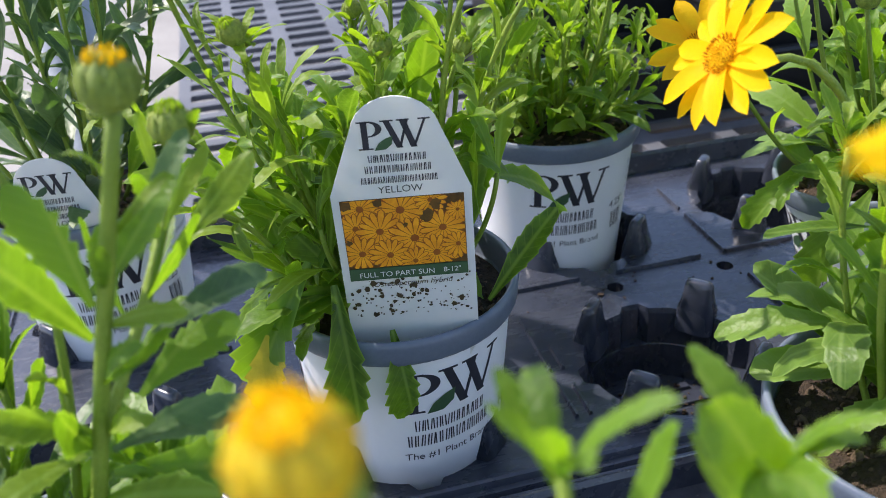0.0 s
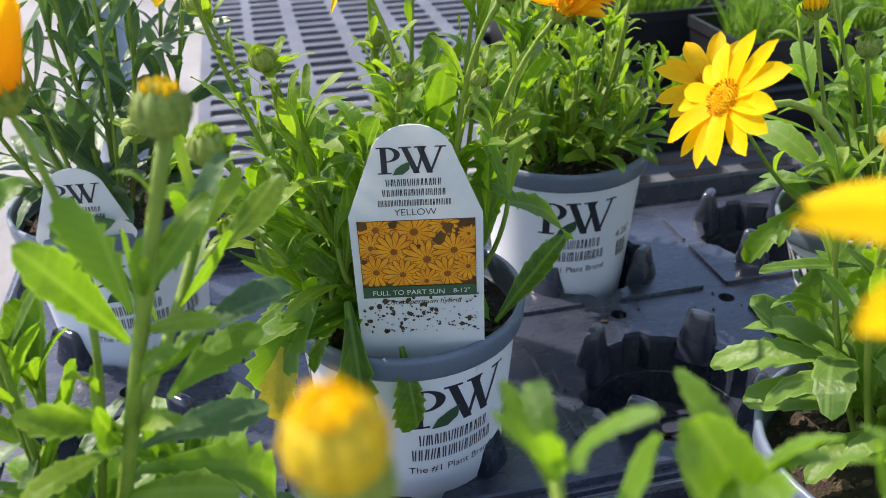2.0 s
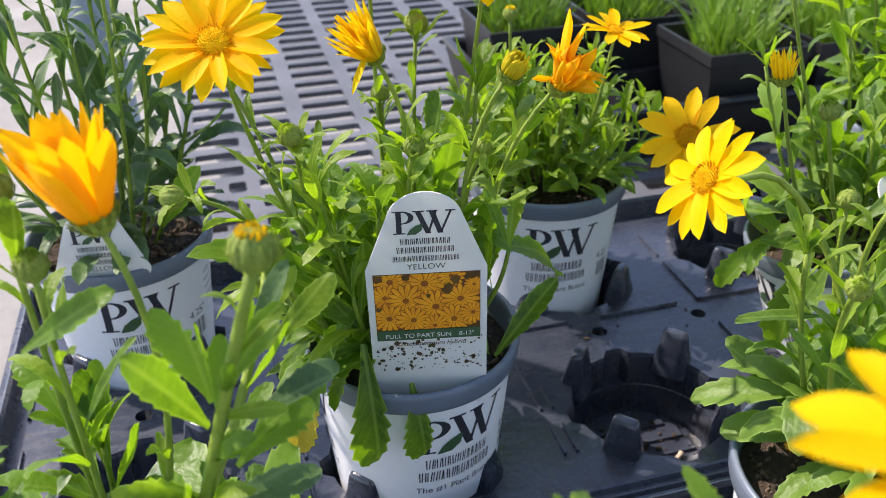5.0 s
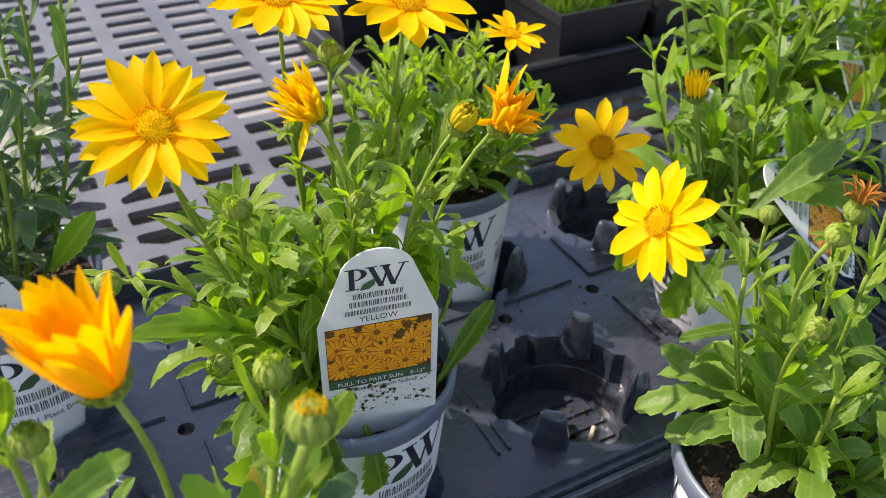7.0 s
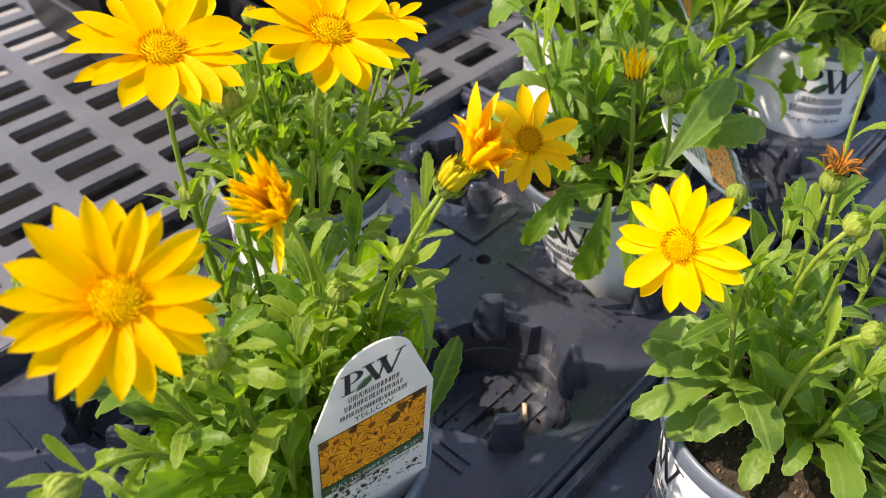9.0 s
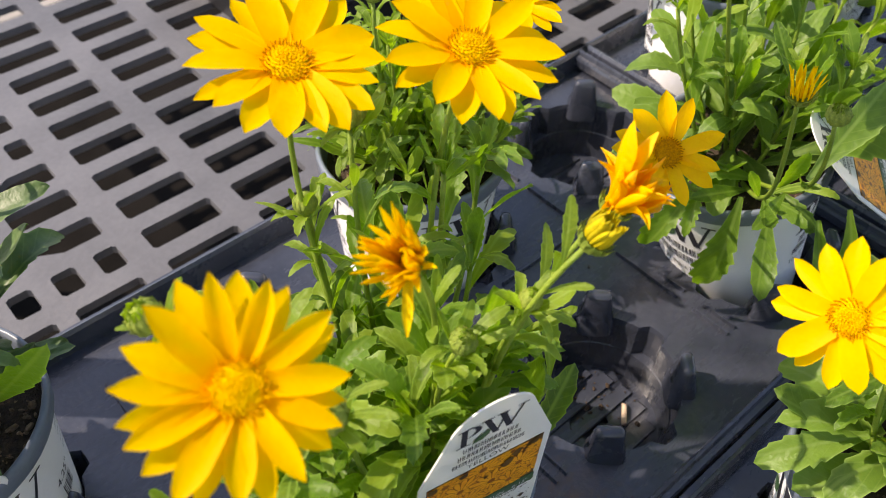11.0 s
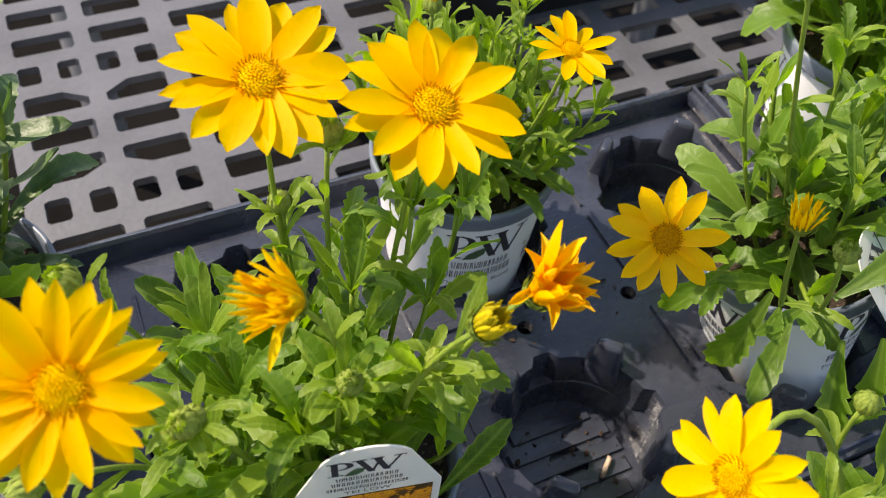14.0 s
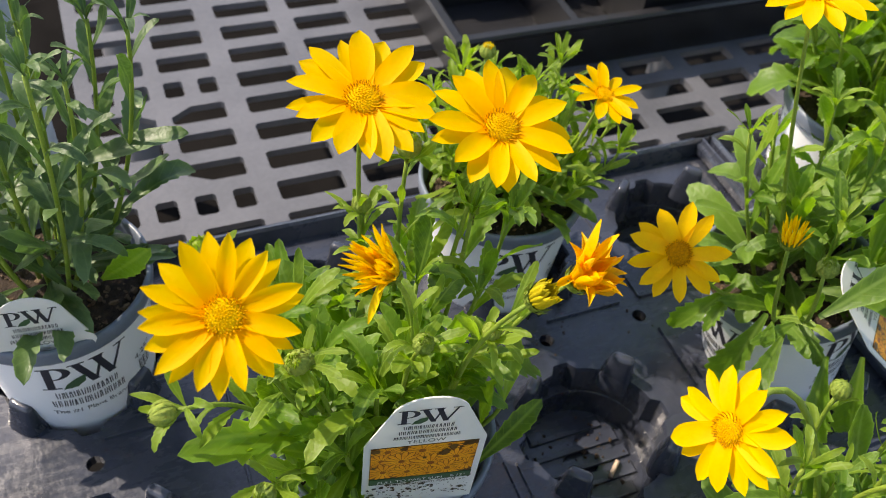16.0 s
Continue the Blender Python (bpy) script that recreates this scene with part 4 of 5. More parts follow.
def placed_leaf(plant, at, base, tip, up, meshes, k, wide=1.0):
    a, b = at(*base), at(*tip)
    m = Matrix.Translation(a) @ frame_of(b - a, up) @ Matrix.Diagonal(((b - a).length * wide, (b - a).length, (b - a).length, 1))
    return part("leaf", meshes[k], None, plant, "", m)


# the middle plant
rnd = random.Random(11)
plant = potted("flowering yellow daisy in a white printed pot on the tray", (0.051, 0.331), 14)
at = local(plant)
for place, nrm, dia, n, kind, seed, foot in (
        ((-0.024, 0.295, 0.255), (-0.10, -0.58, 0.80), 0.0515, 22, POINTED, 1, (-0.012, -0.01)),
        ((0.049, 0.381, 0.257), (-0.05, -0.30, 0.95), 0.060, 18, ROUND, 2, (-0.004, 0.014)),
        ((0.095, 0.350, 0.258), (0.02, -0.32, 0.95), 0.058, 18, ROUND, 3, (0.010, 0.012))):
    stalk_to(plant, at, place, rnd, foot, 12, 0.36, axis=nrm)
    flower(plant, at(*place) + Vector(nrm).normalized() * 0.004, nrm, dia, n, kind, seed, rise=6)
for place, axis, size, kind, foot in (
        ((0.000, 0.297, 0.214), (-0.3, -0.3, 0.9), 0.0062, 1, (-0.014, -0.012)),
        ((0.048, 0.299, 0.202), (0.1, -0.3, 0.9), 0.0058, 1, (0.0, -0.016)),
        ((0.077, 0.299, 0.198), (0.3, -0.2, 0.9), 0.0052, 1, (0.012, -0.014)),
        ((0.083, 0.284, 0.236), (0.4, -0.35, 0.85), 0.0080, 5, (0.016, -0.004)),
        ((0.070, 0.380, 0.226), (0.1, 0.1, 1.0), 0.0075, 1, (0.006, 0.016)),
        ((0.052, 0.385, 0.192), (0.0, 0.2, 1.0), 0.0060, 0, (0.0, 0.018)),
        ((-0.021, 0.350, 0.222), (-0.4, 0.0, 0.9), 0.0072, 1, (-0.016, 0.004)),
        ((-0.045, 0.306, 0.192), (-0.8, -0.2, 0.3), 0.0068, 0, (-0.020, -0.008)),
        ((-0.018, 0.281, 0.160), (-0.5, -0.6, 0.5), 0.0062, 1, (-0.018, -0.014)),
        ((0.001, 0.300, 0.212), (0.0, -0.5, 0.8), 0.0058, 1, (-0.008, -0.012))):
    stalk_to(plant, at, place, rnd, foot, 11, 0.08, axis=axis, small=0.02)
    b = at(*place)
    if kind == 5:
        flower(plant, b + Vector(axis).normalized() * 0.003, axis, 0.0215, 34, OLIVE, 14, rise=82, spread=9, disc=0.31, label="olive-yellow flower still rolled shut")
        continue
    bud(plant, b + Vector(axis).normalized() * size * 0.8, axis, size, kind, "green bud with a yellow tip" if kind == 2 else "")
    for k in range(5):
        a = k * 1.2566 + rnd.uniform(0, 1)
        leaf(plant, b - Vector(axis).normalized() * 0.004, Vector(axis).normalized() * 0.7 + Vector((math.cos(a), math.sin(a), 0.1)) * 0.7, (0, 0, 1), rnd.uniform(0.014, 0.024), YOUNGS, rnd)
stalk_to(plant, at, (0.035, 0.308, 0.243), rnd, (0.0, -0.008), 11, 0.22, axis=(-0.5, -0.1, 0.8))
brush = flower(plant, at(0.036, 0.307, 0.243), (-0.55, -0.25, 0.8), 0.040, 56, SLIM, 7, rise=73, spread=13, disc=0.15, label="half-closed orange-yellow flower")
a, b = at(0.034, 0.305, 0.246), at(0.024, 0.294, 0.233)
part("petal", SLIM[3], None, brush, "", brush.matrix_basis.inverted() @ Matrix.Translation(a) @ frame_of(b - a, (-0.6, -0.6, 0.4)) @ Matrix.Diagonal(((b - a).length * 1.5, (b - a).length, (b - a).length, 1)))
stalk_to(plant, at, (0.108, 0.297, 0.223), rnd, (0.016, 0.0), 12, 0.2, axis=(0.6, -0.2, 0.75))
head = flower(plant, at(0.110, 0.295, 0.226), (0.38, -0.28, 0.85), 0.036, 26, CRUMPLED, 9, rise=64, spread=22, disc=0.19, label="wilting crumpled orange flower")
back = head.matrix_basis.inverted()
for base, tip, up, k, wide in (((0.111, 0.298, 0.230), (0.112, 0.299, 0.257), (0.8, -0.6, 0), 0, 1.5), ((0.113, 0.295, 0.230), (0.117, 0.296, 0.254), (0.7, -0.7, 0), 2, 1.3), ((0.115, 0.294, 0.229), (0.123, 0.291, 0.243), (0.3, -0.9, 0), 0, 1.5),
                               ((0.113, 0.291, 0.226), (0.124, 0.285, 0.226), (0, -0.8, 0.6), 1, 1.5), ((0.108, 0.296, 0.228), (0.096, 0.292, 0.231), (0.0, -0.6, 0.8), 0, 1.0)):
    a, b = at(*base), at(*tip)
    size = (b - a).length
    part("petal", CRUMPLED[k], None, head, "", back @ Matrix.Translation(a) @ frame_of(b - a, up) @ Matrix.Diagonal((size * wide, size, size, 1)))
filler(plant, rnd, 18, 0.108, 0.064, LEAVES, 0.056, 0.037, 9, MIXED)
for tip in ((0.094, 0.358, 0.205), (0.116, 0.362, 0.190)):
    shoot(plant, (0.018, 0.012, SOIL_Z), at(*tip), rnd, 9, 0.052, 0.036, LEAVES, top=LEAVES)
rosette(plant, (0, 0, SOIL_Z + 0.004), rnd, 20, 0.054, BROADS, -10, 40)
placed_leaf(plant, at, (0.040, 0.284, 0.094), (0.044, 0.268, 0.054), (0, -1, 0.3), BROADS, 1, 1.0)
placed_leaf(plant, at, (0.020, 0.292, 0.115), (0.022, 0.268, 0.050), (0, -1, 0.3), BROADS, 1, 0.8)
placed_leaf(plant, at, (0.012, 0.296, 0.125), (-0.026, 0.270, 0.075), (-0.3, -1, 0.6), BROADS, 2, 0.8)
placed_leaf(plant, at, (0.085, 0.297, 0.090), (0.116, 0.300, 0.128), (-0.5, -0.7, 0.6), LEAVES, 0, 1.1)
placed_leaf(plant, at, (0.080, 0.320, 0.140), (0.140, 0.335, 0.118), (0, -0.3, 1), BROADS, 1, 0.9)
placed_leaf(plant, at, (0.060, 0.310, 0.168), (0.068, 0.300, 0.212), (0, -1, 0.2), BROADS, 0, 1.0)
placed_leaf(plant, at, (0.010, 0.310, 0.140), (-0.044, 0.302, 0.178), (0, -0.3, 1), BROADS, 5, 0.8)

YELLOWED = [leaf_mesh("leaf", material("yellowed_leaf", (0.45, 0.36, 0.02), (0.70, 0.55, 0.04), 0.55, 3, 30, 0.4, through_light=0.3), 95, 0.16, 0.15, 0.6, 0.3)]
placed_leaf(plant, at, (-0.003, 0.290, 0.110), (-0.013, 0.268, 0.070), (-0.3, -1, 0.3), YELLOWED, 0, 1.0)

# the bushy plant behind it
rnd = random.Random(12)
plant = potted("bushy narrow-leaved daisy in a white printed pot", (0.183, 0.483), -9)
at = local(plant)
filler(plant, rnd, 34, 0.092, 0.062, NARROWS, 0.036, 0.024, 9, YOUNGS)
rosette(plant, (0, 0, SOIL_Z + 0.006), rnd, 30, 0.05, NARROWS, 0, 60)
stalk_to(plant, at, (0.195, 0.420, 0.201), rnd, (0.004, -0.016), 5, 0.4, axis=(0.05, -0.2, 1))
flower(plant, at(0.195, 0.420, 0.204), (0.05, -0.22, 1), 0.040, 11, ROUND, 5, rise=8)
bud(plant, at(0.150, 0.470, 0.205), (0, 0, 1), 0.006, 2)
stalk_to(plant, at, (0.150, 0.470, 0.200), rnd, (-0.01, 0.0), 6, 0.2)

# the tall plant by the post
rnd = random.Random(13)
plant = potted("tall leafy daisy without flowers in a white pot", (-0.098, 0.480), 8)
at = local(plant)
for i in range(14):
    a, q = i * 2.39996, math.sqrt((i + 0.5) / 14)
    top = Vector((0.070 * q * math.cos(a), 0.070 * q * math.sin(a), SOIL_Z + rnd.uniform(0.15, 0.31) * (1.1 - 0.35 * q)))
    shoot(plant, (0.02 * q * math.cos(a), 0.02 * q * math.sin(a), SOIL_Z), top, rnd, 13, 0.052, 0.024, BLUES, top=BLUES)
rosette(plant, (0, 0, SOIL_Z + 0.01), rnd, 20, 0.052, BLUES, 5, 50, 0.03)
placed_leaf(plant, at, (-0.075, 0.475, 0.170), (-0.015, 0.455, 0.195), (0, -0.4, 1), BLUES, 0, 1.0)
placed_leaf(plant, at, (-0.070, 0.460, 0.100), (-0.045, 0.425, 0.150), (0, -0.8, 0.6), LEAVES, 0, 1.0)

# the broad-leaved plant in the front tray
rnd = random.Random(14)
plant = potted("broad-leaved daisy with one yellow flower in a white pot", (0.209, 0.182), -30)
at = local(plant)
for place, axis, size, kind in (((0.158, 0.163, 0.199), (-0.3, -0.5, 0.8), 0.0056, 1), ((0.186, 0.186, 0.213), (0.0, -0.4, 0.9), 0.0060, 1), ((0.264, 0.215, 0.240), (0.1, 0, 1), 0.0072, 5), ((0.214, 0.236, 0.182), (0, 0, 1), 0.006, 0)):
    stalk_to(plant, at, place, rnd, (rnd.uniform(-0.015, 0.015), rnd.uniform(-0.015, 0.015)), 8, 0.12, axis=axis)
    bud(plant, at(*place) + Vector(axis).normalized() * size * 0.8, axis, size, kind)
stalk_to(plant, at, (0.226, 0.205, 0.199), rnd, (0.006, 0.01), 8, 0.15)
b = bud(plant, at(0.226, 0.205, 0.203), (0.1, -0.1, 1), 0.0068, 0)
flower(plant, at(0.226, 0.205, 0.208), (0.1, -0.1, 1), 0.022, 22, SHRIVELLED, 3, rise=55, spread=25, disc=0.22, label="spent brown flower")
nrm = (-0.88, -0.03, 0.47)
stem(plant, bezier(at(0.212, 0.195, 0.085), at(0.215, 0.215, 0.150), at(0.195, 0.240, 0.200), at(0.172, 0.238, 0.203), 8) + bezier(at(0.172, 0.238, 0.203), at(0.160, 0.236, 0.204), at(0.150, 0.230, 0.206), at(0.143, 0.227, 0.209), 5)[1:], 0.0017, 0.0012)
flower(plant, at(0.140, 0.225, 0.212), nrm, 0.048, 15, ROUND, 6, rise=0, spread=9)
for i in range(9):
    a = i * 2.39996 + 0.5
    q = math.sqrt((i + 0.5) / 9)
    shoot(plant, (0.02 * q * math.cos(a), 0.02 * q * math.sin(a), SOIL_Z), (0.050 * q * math.cos(a), 0.050 * q * math.sin(a), SOIL_Z + rnd.uniform(0.06, 0.11)), rnd, 10, 0.046, 0.024, LEAVES[:3] + PALES, top=MIXED)
rosette(plant, (0, 0, SOIL_Z + 0.008), rnd, 22, 0.052, PALES, -12, 45, 0.025)
placed_leaf(plant, at, (0.200, 0.190, 0.105), (0.156, 0.212, 0.097), (-0.1, -0.2, 1), PALES, 0, 1.25)
placed_leaf(plant, at, (0.198, 0.182, 0.100), (0.160, 0.180, 0.092), (0, 0, 1), PALES, 5, 1.0)
for base, tip in (((0.205, 0.150, 0.104), (0.192, 0.118, 0.080)), ((0.225, 0.150, 0.104), (0.222, 0.116, 0.082)), ((0.190, 0.205, 0.115), (0.150, 0.232, 0.108))):
    placed_leaf(plant, at, base, tip, (-0.3, -0.3, 1), PALES, 5, 0.95)
placed_leaf(plant, at, (0.195, 0.210, 0.150), (0.160, 0.222, 0.150), (0, 0, 1), BROADS, 0, 0.8)

# the plant at the tray's end
rnd = random.Random(15)
lean = pose(0.353, 0.346, FLOOR_Z, -7, -11, 0)
plant = potted("daisy with broad pale leaves in a leaning white pot", (0.338, 0.338), 20, lean)
at = local(plant)
for i in range(8):
    a, q = i * 2.39996 + 1, math.sqrt((i + 0.5) / 8)
    shoot(plant, (0.02 * q * math.cos(a), 0.02 * q * math.sin(a), SOIL_Z), (0.052 * q * math.cos(a) + 0.012, 0.052 * q * math.sin(a), SOIL_Z + rnd.uniform(0.06, 0.125)), rnd, 11, 0.052, 0.028, LEAVES[:4] + PALES, top=MIXED)
rosette(plant, (0, 0, SOIL_Z + 0.008), rnd, 15, 0.062, PALES, -15, 45, 0.02)
stalk_to(plant, at, (0.216, 0.294, 0.218), rnd, (-0.012, -0.014), 6, 0.45, axis=(-0.05, -0.1, 1), bow=0.5)
flower(plant, at(0.215, 0.293, 0.219), (0, -0.1, 1), 0.026, 26, SLIM, 5, rise=76, spread=9, disc=0.25, label="dull yellow closing flower")
stalk_to(plant, at, (0.236, 0.284, 0.200), rnd, (-0.008, -0.016), 6, 0.4)
bud(plant, at(0.236, 0.284, 0.204), (0, -0.1, 1), 0.0065, 1)
stalk_to(plant, at, (0.198, 0.332, 0.174), rnd, (-0.016, 0.0), 5, 0.4, axis=(-0.5, -0.3, 0.6), bow=0.45)
flower(plant, at(0.195, 0.330, 0.177), (-0.25, -0.66, 0.60), 0.050, 13, ROUND_ORANGE, 8, rise=6, spread=8, missing=(4,), core=DISC_BROWN)
stalk_to(plant, at, (0.256, 0.372, 0.282), rnd, (0.0, 0.006), 4, 0.6, axis=(0, 0, 1))
flower(plant, at(0.256, 0.372, 0.285), (0, -0.2, 1), 0.052, 14, ROUND, 10, rise=6)
for place, n in (((0.440, 0.305, 0.198), 16), ((0.430, 0.350, 0.170), 14), ((0.455, 0.385, 0.150), 14)):
    stalk_to(plant, at, place, rnd, (0.012, -0.006), n, 0.12, 0.052, 0.03)
flower(plant, at(0.440, 0.305, 0.202), (0, -0.25, 1), 0.05, 15, ROUND, 17, rise=6)
for base, tip, k, wide in (((0.285, 0.330, 0.095), (0.262, 0.318, 0.035), 1, 0.9), ((0.298, 0.292, 0.098), (0.284, 0.262, 0.048), 5, 0.8), ((0.276, 0.352, 0.100), (0.240, 0.352, 0.062), 1, 0.8), ((0.320, 0.286, 0.096), (0.318, 0.258, 0.036), 1, 0.75), ((0.282, 0.312, 0.100), (0.242, 0.286, 0.084), 0, 0.9)):
    placed_leaf(plant, at, base, tip, (-0.7, -0.6, 0.4), BROADS, k, wide)

placed_leaf(plant, at, (0.282, 0.300, 0.130), (0.338, 0.300, 0.166), (-0.3, -0.5, 0.85), PALES, 0, 1.0)
placed_leaf(plant, at, (0.300, 0.318, 0.125), (0.352, 0.276, 0.150), (-0.2, -0.5, 0.85), LEAVES, 1, 1.3)

# the plants of the next tray
for seed, place, turn, n, reach in ((16, (0.487, 0.485), -25, 20, 0.100), (17, (0.604, 0.335), -55, 16, 0.095), (18, (0.635, 0.480), 10, 12, 0.07)):
    rnd = random.Random(seed)
    plant = potted("leafy daisy in a white printed pot on the next tray", place, turn)
    at = local(plant)
    for i in range(n):
        a, q = i * 2.39996 + seed, math.sqrt((i + 0.5) / n)
        shoot(plant, (0.02 * q * math.cos(a), 0.02 * q * math.sin(a), SOIL_Z), (reach * q * math.cos(a), reach * q * math.sin(a), SOIL_Z + rnd.uniform(0.10, 0.20)), rnd, 12, 0.052, 0.03, LEAVES)
    rosette(plant, (0, 0, SOIL_Z + 0.010), rnd, 26, 0.072, BROADS, -35, 40, 0.035)

# the two plants nearest the front
rnd = random.Random(19)
plant = potted("upright daisy with buds and an orange flower", (-0.072, 0.182), 0)
at = local(plant)
main = bezier(at(-0.068, 0.172, 0.078), at(-0.056, 0.166, 0.132), at(-0.040, 0.165, 0.190), at(-0.0235, 0.157, 0.245), 16)
side = bezier(at(-0.046, 0.166, 0.165), at(-0.034, 0.172, 0.186), at(-0.024, 0.190, 0.202), at(-0.019, 0.202, 0.218), 10)
stem(plant, main, 0.0023, 0.0016, 9)
stem(plant, side, 0.0016, 0.0013, 9)
bud(plant, at(-0.023, 0.156, 0.251), (0.1, 0, 1), 0.0076, 2, "swelling bud with a yellow tip")
bud(plant, at(-0.0185, 0.203, 0.224), (0.1, 0, 1), 0.0072, 1)
for base, tip, meshes, k, wide in (
        ((-0.041, 0.165, 0.193), (-0.056, 0.158, 0.225), LEAVES, 0, 1.5), ((-0.039, 0.165, 0.201), (-0.044, 0.172, 0.230), LEAVES, 5, 1.4), ((-0.039, 0.165, 0.195), (-0.021, 0.157, 0.204), YOUNGS, 1, 1.3),
        ((-0.036, 0.165, 0.204), (-0.018, 0.170, 0.226), LEAVES, 0, 1.3), ((-0.029, 0.175, 0.205), (-0.013, 0.182, 0.230), BLUES, 0, 1.1), ((-0.030, 0.172, 0.187), (-0.001, 0.178, 0.196), BLUES, 1, 1.4),
        ((-0.048, 0.166, 0.163), (-0.052, 0.152, 0.188), LEAVES, 3, 1.3), ((-0.047, 0.165, 0.168), (-0.065, 0.160, 0.187), YOUNGS, 5, 1.7), ((-0.042, 0.165, 0.182), (-0.033, 0.156, 0.199), LEAVES, 1, 1.5),
        ((-0.050, 0.166, 0.162), (-0.069, 0.150, 0.166), YOUNGS, 1, 1.5), ((-0.044, 0.165, 0.162), (-0.013, 0.172, 0.170), BLUES, 5, 1.5), ((-0.046, 0.166, 0.154), (-0.002, 0.172, 0.140), LEAVES, 2, 1.3),
        ((-0.036, 0.170, 0.172), (-0.014, 0.182, 0.188), LEAVES, 1, 1.6), ((-0.043, 0.165, 0.167), (-0.036, 0.154, 0.183), YOUNGS, 2, 1.3), ((-0.024, 0.188, 0.204), (-0.014, 0.196, 0.222), YOUNGS, 0, 1.2),
        ((-0.023, 0.186, 0.200), (0.000, 0.192, 0.219), YOUNGS, 3, 1.2), ((-0.052, 0.166, 0.146), (-0.024, 0.150, 0.160), YOUNGS, 1, 1.6), ((-0.056, 0.168, 0.136), (-0.020, 0.150, 0.138), BROADS, 1, 1.2), ((-0.055, 0.168, 0.140), (-0.086, 0.150, 0.150), BROADS, 0, 1.2)):
    placed_leaf(plant, at, base, tip, (0.1, -0.5, 0.85), meshes, k, wide)
stalk_to(plant, at, (-0.060, 0.194, 0.241), rnd, (0.0, 0.004), 6, 0.5, axis=(-0.3, 0.1, 0.9))
flower(plant, at(-0.061, 0.194, 0.246), (-0.24, 0.04, 0.97), 0.056, 18, POINTED_ORANGE, 12, rise=67, spread=8, disc=0.14, label="orange flower folded into a cup")
leaves_on(plant, side, 0.25, 0.92, 8, 0.028, 0.018, LEAVES, rnd, YOUNGS)
leaves_on(plant, main, 0.62, 0.90, 5, 0.026, 0.018, LEAVES, rnd, YOUNGS)
for place, size in (((-0.081, 0.200, 0.226), 0.0062), ((-0.087, 0.210, 0.245), 0.0070)):
    stalk_to(plant, at, place, rnd, (-0.004, 0.006), 11, 0.04, 0.040, 0.022, LEAVES, (0.05, -0.1, 1), 0.3)
    bud(plant, at(*place) + Vector((0, 0, size * 0.7)), (0.05, -0.1, 1), size, 1)
placed_leaf(plant, at, (-0.088, 0.192, 0.208), (-0.061, 0.188, 0.227), (0, -0.5, 0.85), LEAVES, 0, 1.4)
for tip in ((-0.062, 0.148, 0.132), (-0.038, 0.176, 0.138), (-0.108, 0.172, 0.166), (-0.100, 0.160, 0.160), (-0.118, 0.190, 0.150), (-0.080, 0.215, 0.150), (-0.092, 0.140, 0.140)):
    shoot(plant, (-0.006, 0.0, SOIL_Z), at(*tip), rnd, 9, 0.048, 0.034, BROADS[:3] + BLUES[:3], top=LEAVES)
rosette(plant, (0, 0, SOIL_Z + 0.006), rnd, 24, 0.060, BROADS, 0, 50)

rnd = random.Random(20)
plant = potted("daisy with an open yellow flower and a fat bud", (0.062, 0.037), 0)
at = local(plant)
stalk_to(plant, at, (-0.0010, 0.051, 0.246), rnd, (-0.015, 0.0), 7, 0.25, axis=(-0.1, 0, 1))
bud(plant, at(-0.0015, 0.050, 0.254), (-0.1, 0, 1), 0.0067, 4, "fat yellow flower still rolled shut")
bud(plant, at(-0.0005, 0.051, 0.2475), (-0.1, 0, 1), 0.0060, 0)
shoot(plant, (0, 0, SOIL_Z), at(0.030, 0.074, 0.218), rnd, 9, 0.035, 0.026, LEAVES, top=LEAVES)
shoot(plant, (0, 0.01, SOIL_Z), at(0.064, 0.080, 0.200), rnd, 8, 0.035, 0.026, LEAVES, top=LEAVES)
shoot(plant, (0.01, 0.0, SOIL_Z), at(0.078, 0.062, 0.214), rnd, 6, 0.026, 0.016, LEAVES, top=LEAVES)
placed_leaf(plant, at, (0.070, 0.074, 0.190), (0.054, 0.078, 0.222), (0.3, -0.8, 0.5), BROADS, 0, 1.4)
stalk_to(plant, at, (0.0658, 0.039, 0.265), rnd, (0.006, 0.0), 7, 0.3)
flower(plant, at(0.0658, 0.039, 0.268), (-0.12, -0.05, 1), 0.052, 14, ROUND, 13, rise=6)

# ---- tags ----
def tag_pose(centre, turn, back, roll=0.0):
    return pose(*centre, 0, 0, turn) @ pose(0, 0, 0, 90 + back, 0, 0) @ pose(0, 0, 0, 0, 0, roll)


plant_tag(tag_pose((0.0487, 0.2835, 0.155), -12.0, 4.0, 0.5), "white plastic plant tag with an orange daisy picture", 1)
plant_tag(tag_pose((-0.104, 0.430, 0.093), -6.0, 1.0), "white plant tag set low behind the pot's rim", 2, 0.012, False)
plant_tag(tag_pose((0.330, 0.300, 0.118), 30.0, -48.0, 20), "white plant tag leaning far back over the rim", 3, 0.045)
plant_tag(tag_pose((0.500, 0.420, 0.130), 30.0, -35.0, -25), "white plant tag leaning among the leaves", 4, 0.045)

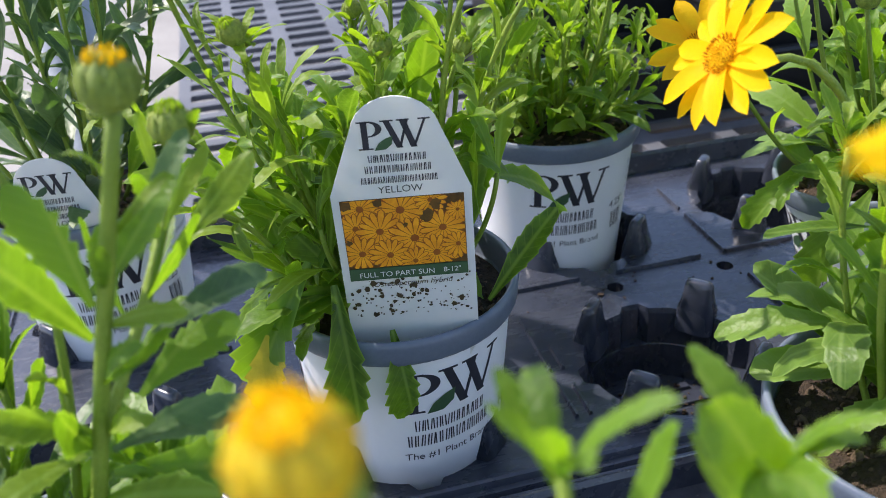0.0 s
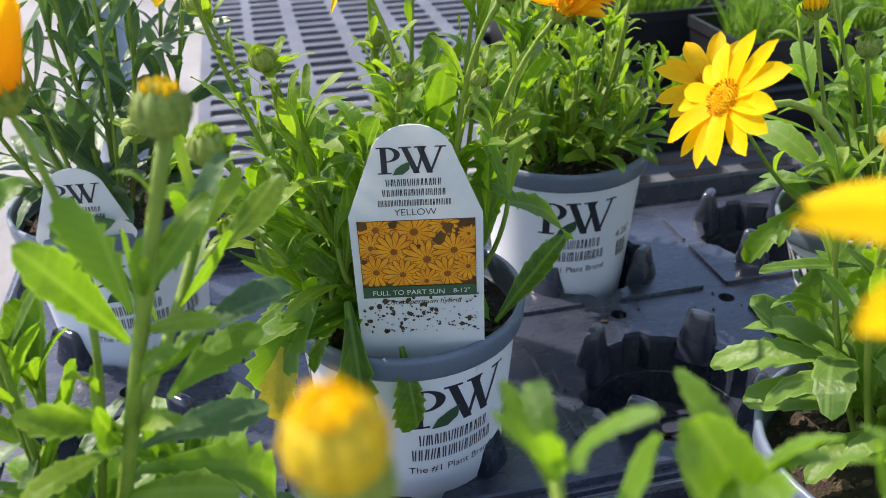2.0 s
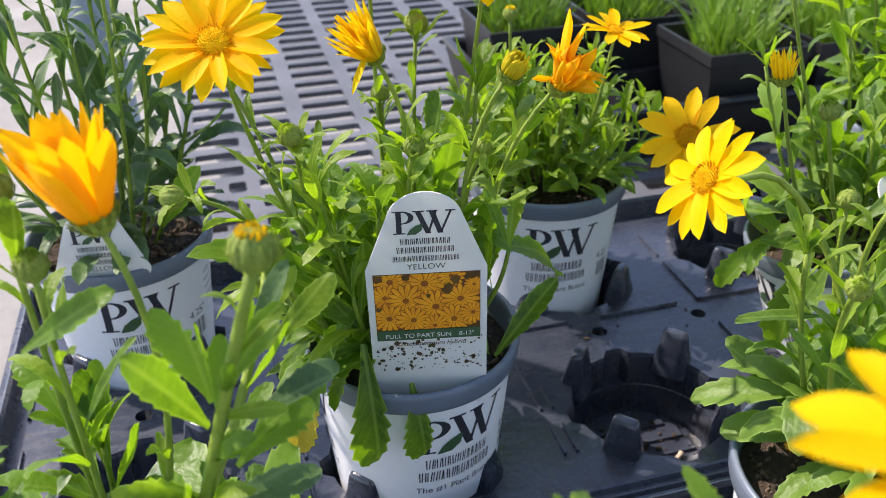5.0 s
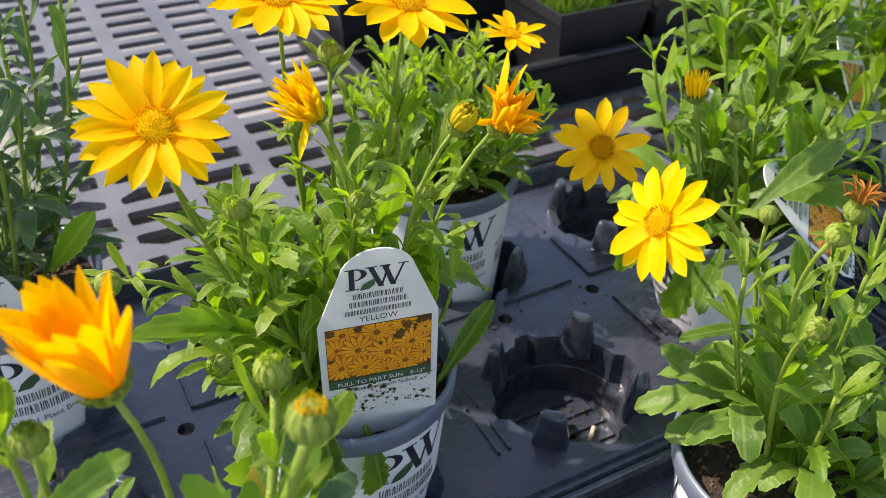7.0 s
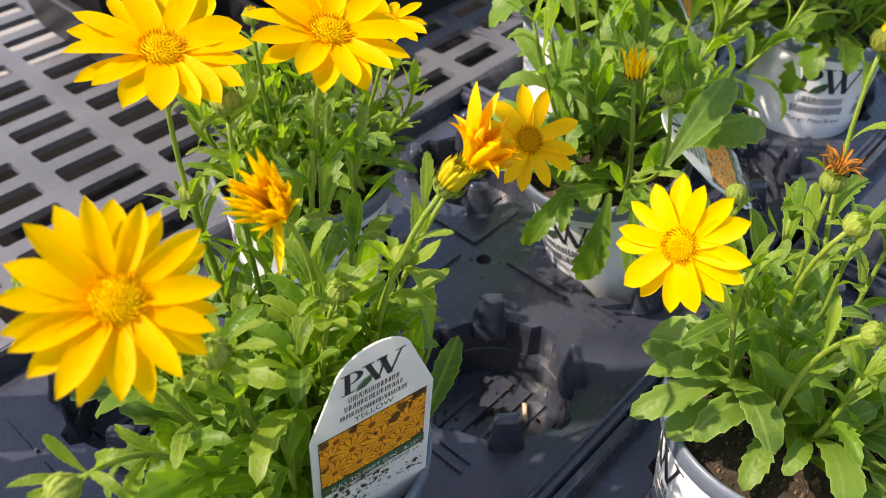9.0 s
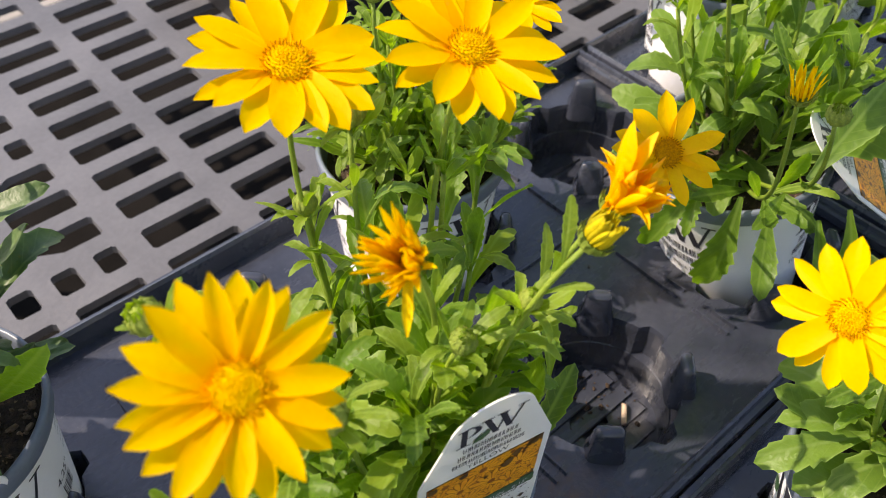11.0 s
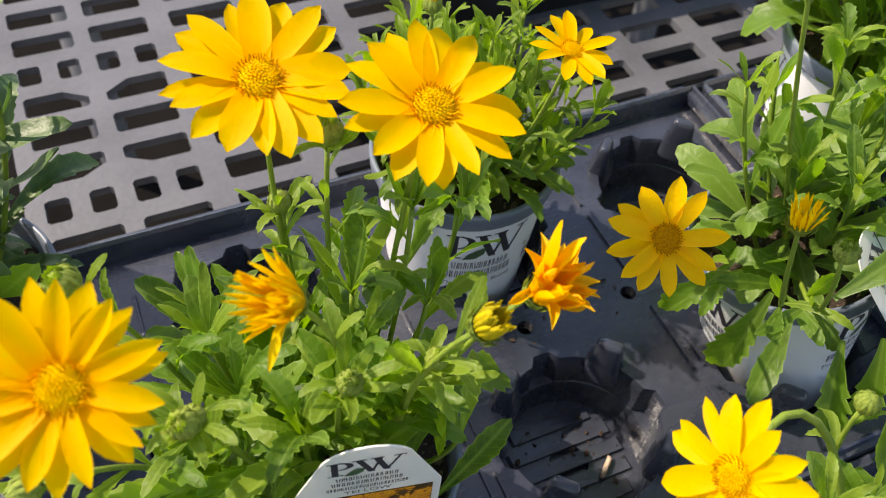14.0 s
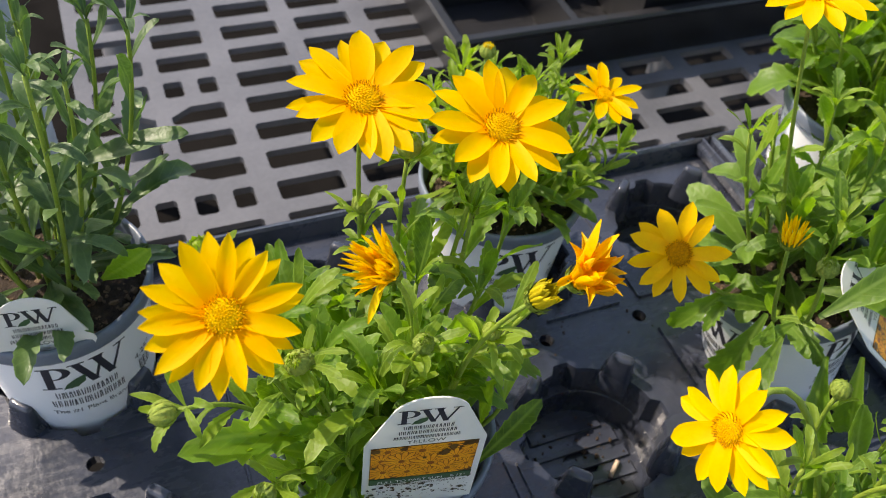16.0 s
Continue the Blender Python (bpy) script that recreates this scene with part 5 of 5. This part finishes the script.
# ---- far tray and black pots ----
def far_tray(place, w, d, h):
    root = thing("shallow_tray", place, "shallow black plastic tray on the slotted bench", "tray")
    bm = bmesh.new()
    rings = []
    for o, z in ((-0.012, 0.004), (-0.006, h - 0.004), (-0.002, h), (0.006, h), (0.008, h - 0.003), (0.004, h - 0.010), (-0.006, 0.0)):
        rings.append([bm.verts.new(p) for p in ((-o, -o, z), (w + o, -o, z), (w + o, d + o, z), (-o, d + o, z))])
    for a, b in zip(rings, rings[1:]):
        for k in range(4):
            bm.faces.new((a[k], a[(k + 1) % 4], b[(k + 1) % 4], b[k]))
    bm.faces.new(rings[0])
    part("rim", bm, BLACK_POT, root, smooth=False)
    for k in range(1, 4):
        bm = bmesh.new()
        box(bm, k * w / 4 - 0.004, 0.008, 0.004, k * w / 4 + 0.004, d * 0.46, h - 0.012, 0, 0.0)
        part("divider", bm, BLACK_POT, root, smooth=False)
    bm = bmesh.new()
    box(bm, 0.008, d * 0.46, 0.004, w - 0.008, d * 0.46 + 0.008, h - 0.012)
    part("divider", bm, BLACK_POT, root, smooth=False)
    return root


far_tray((0.268, 0.745, BENCH_Z), 0.54, 0.29, 0.062)


def black_pot(place, w, h, seed, count):
    rnd = random.Random(seed)
    root = thing("grass_pot", place, "square black nursery pot of bright green grass", "potted plant", "black pots")
    bm = bmesh.new()
    rings = []
    for o, z in ((w * 0.40, 0.0), (w * 0.485, h - 0.012), (w * 0.50, h - 0.012), (w * 0.50, h), (w * 0.47, h), (w * 0.46, h - 0.02)):
        rings.append([bm.verts.new((sx * o, sy * o, z)) for sx, sy in ((-1, -1), (1, -1), (1, 1), (-1, 1))])
    for a, b in zip(rings, rings[1:]):
        for k in range(4):
            bm.faces.new((a[k], a[(k + 1) % 4], b[(k + 1) % 4], b[k]))
    bm.faces.new(rings[0])
    bm.faces.new(rings[-1]).material_index = 1
    part("pot", bm, [BLACK_POT, SOIL], root, smooth=False)
    bm = bmesh.new()
    for i in range(count):
        a, q = rnd.uniform(0, 6.283), math.sqrt(rnd.random()) * w * 0.36
        p = Vector((q * math.cos(a), q * math.sin(a), h - 0.02))
        d = Vector((rnd.uniform(-0.5, 0.5), rnd.uniform(-0.5, 0.5), 1)).normalized()
        L, t = rnd.uniform(0.05, 0.12), Vector((math.sin(a * 3), math.cos(a * 3), 0)) * 0.0016
        prev = None
        for k in range(5):
            c = p + d * L * k / 4 + Vector((d.x, d.y, -0.25)) * (k / 4) ** 2 * L * 0.5
            w2 = t * (1 - k / 4.4)
            cur = (bm.verts.new(c - w2), bm.verts.new(c + w2))
            if prev:
                bm.faces.new((prev[0], prev[1], cur[1], cur[0]))
            prev = cur
    tagged(part("grass", bm, GRASS, root), kind="stuff")


for k, (x, y) in enumerate(((0.535, 0.815), (0.668, 0.815), (0.475, 0.962), (0.340, 0.962), (0.610, 0.962))):
    black_pot((x, y, BENCH_Z + 0.005), 0.122, 0.100, k + 1, 300)

# a dry chip lying in the empty socket
bm = bmesh.new()
box(bm, -0.0016, -0.008, 0, 0.0016, 0.008, 0.002, 0, 0.3)
tagged(part("wood_chip", bm, CHIP, None, "small pale dry wood chip in the empty socket", pose(0.214, 0.322, FLOOR_Z + 0.0042, 0, 0, -50)), category="wood chip")

# spilt soil on the deck and in the empty socket
rnd = random.Random(31)
bm = bmesh.new()
for i in range(70):
    inside = i < 56
    a, r = rnd.uniform(0, 6.283), 0.036 * math.sqrt(rnd.random())
    x, y = (0.196 + r * math.cos(a), 0.334 + r * math.sin(a)) if inside else (rnd.uniform(0.10, 0.30), rnd.uniform(0.392, 0.420))
    q = rnd.uniform(0.0004, 0.0011) if i % 9 else rnd.uniform(0.0013, 0.0022)
    m = Matrix.Translation((x, y, FLOOR_Z + 0.0022 + q * 0.5 if inside else DECK + q * 0.5)) @ Euler((0, 0, rnd.uniform(0, 6))).to_matrix().to_4x4() @ Matrix.Diagonal((q * 1.6, q, q * 0.7, 1))
    bmesh.ops.create_icosphere(bm, subdivisions=1, radius=1, matrix=m)
tagged(part("soil_crumbs", bm, SOIL, None, "brown crumbs of spilt potting soil on the black tray", smooth=False), category="soil crumbs", kind="stuff")
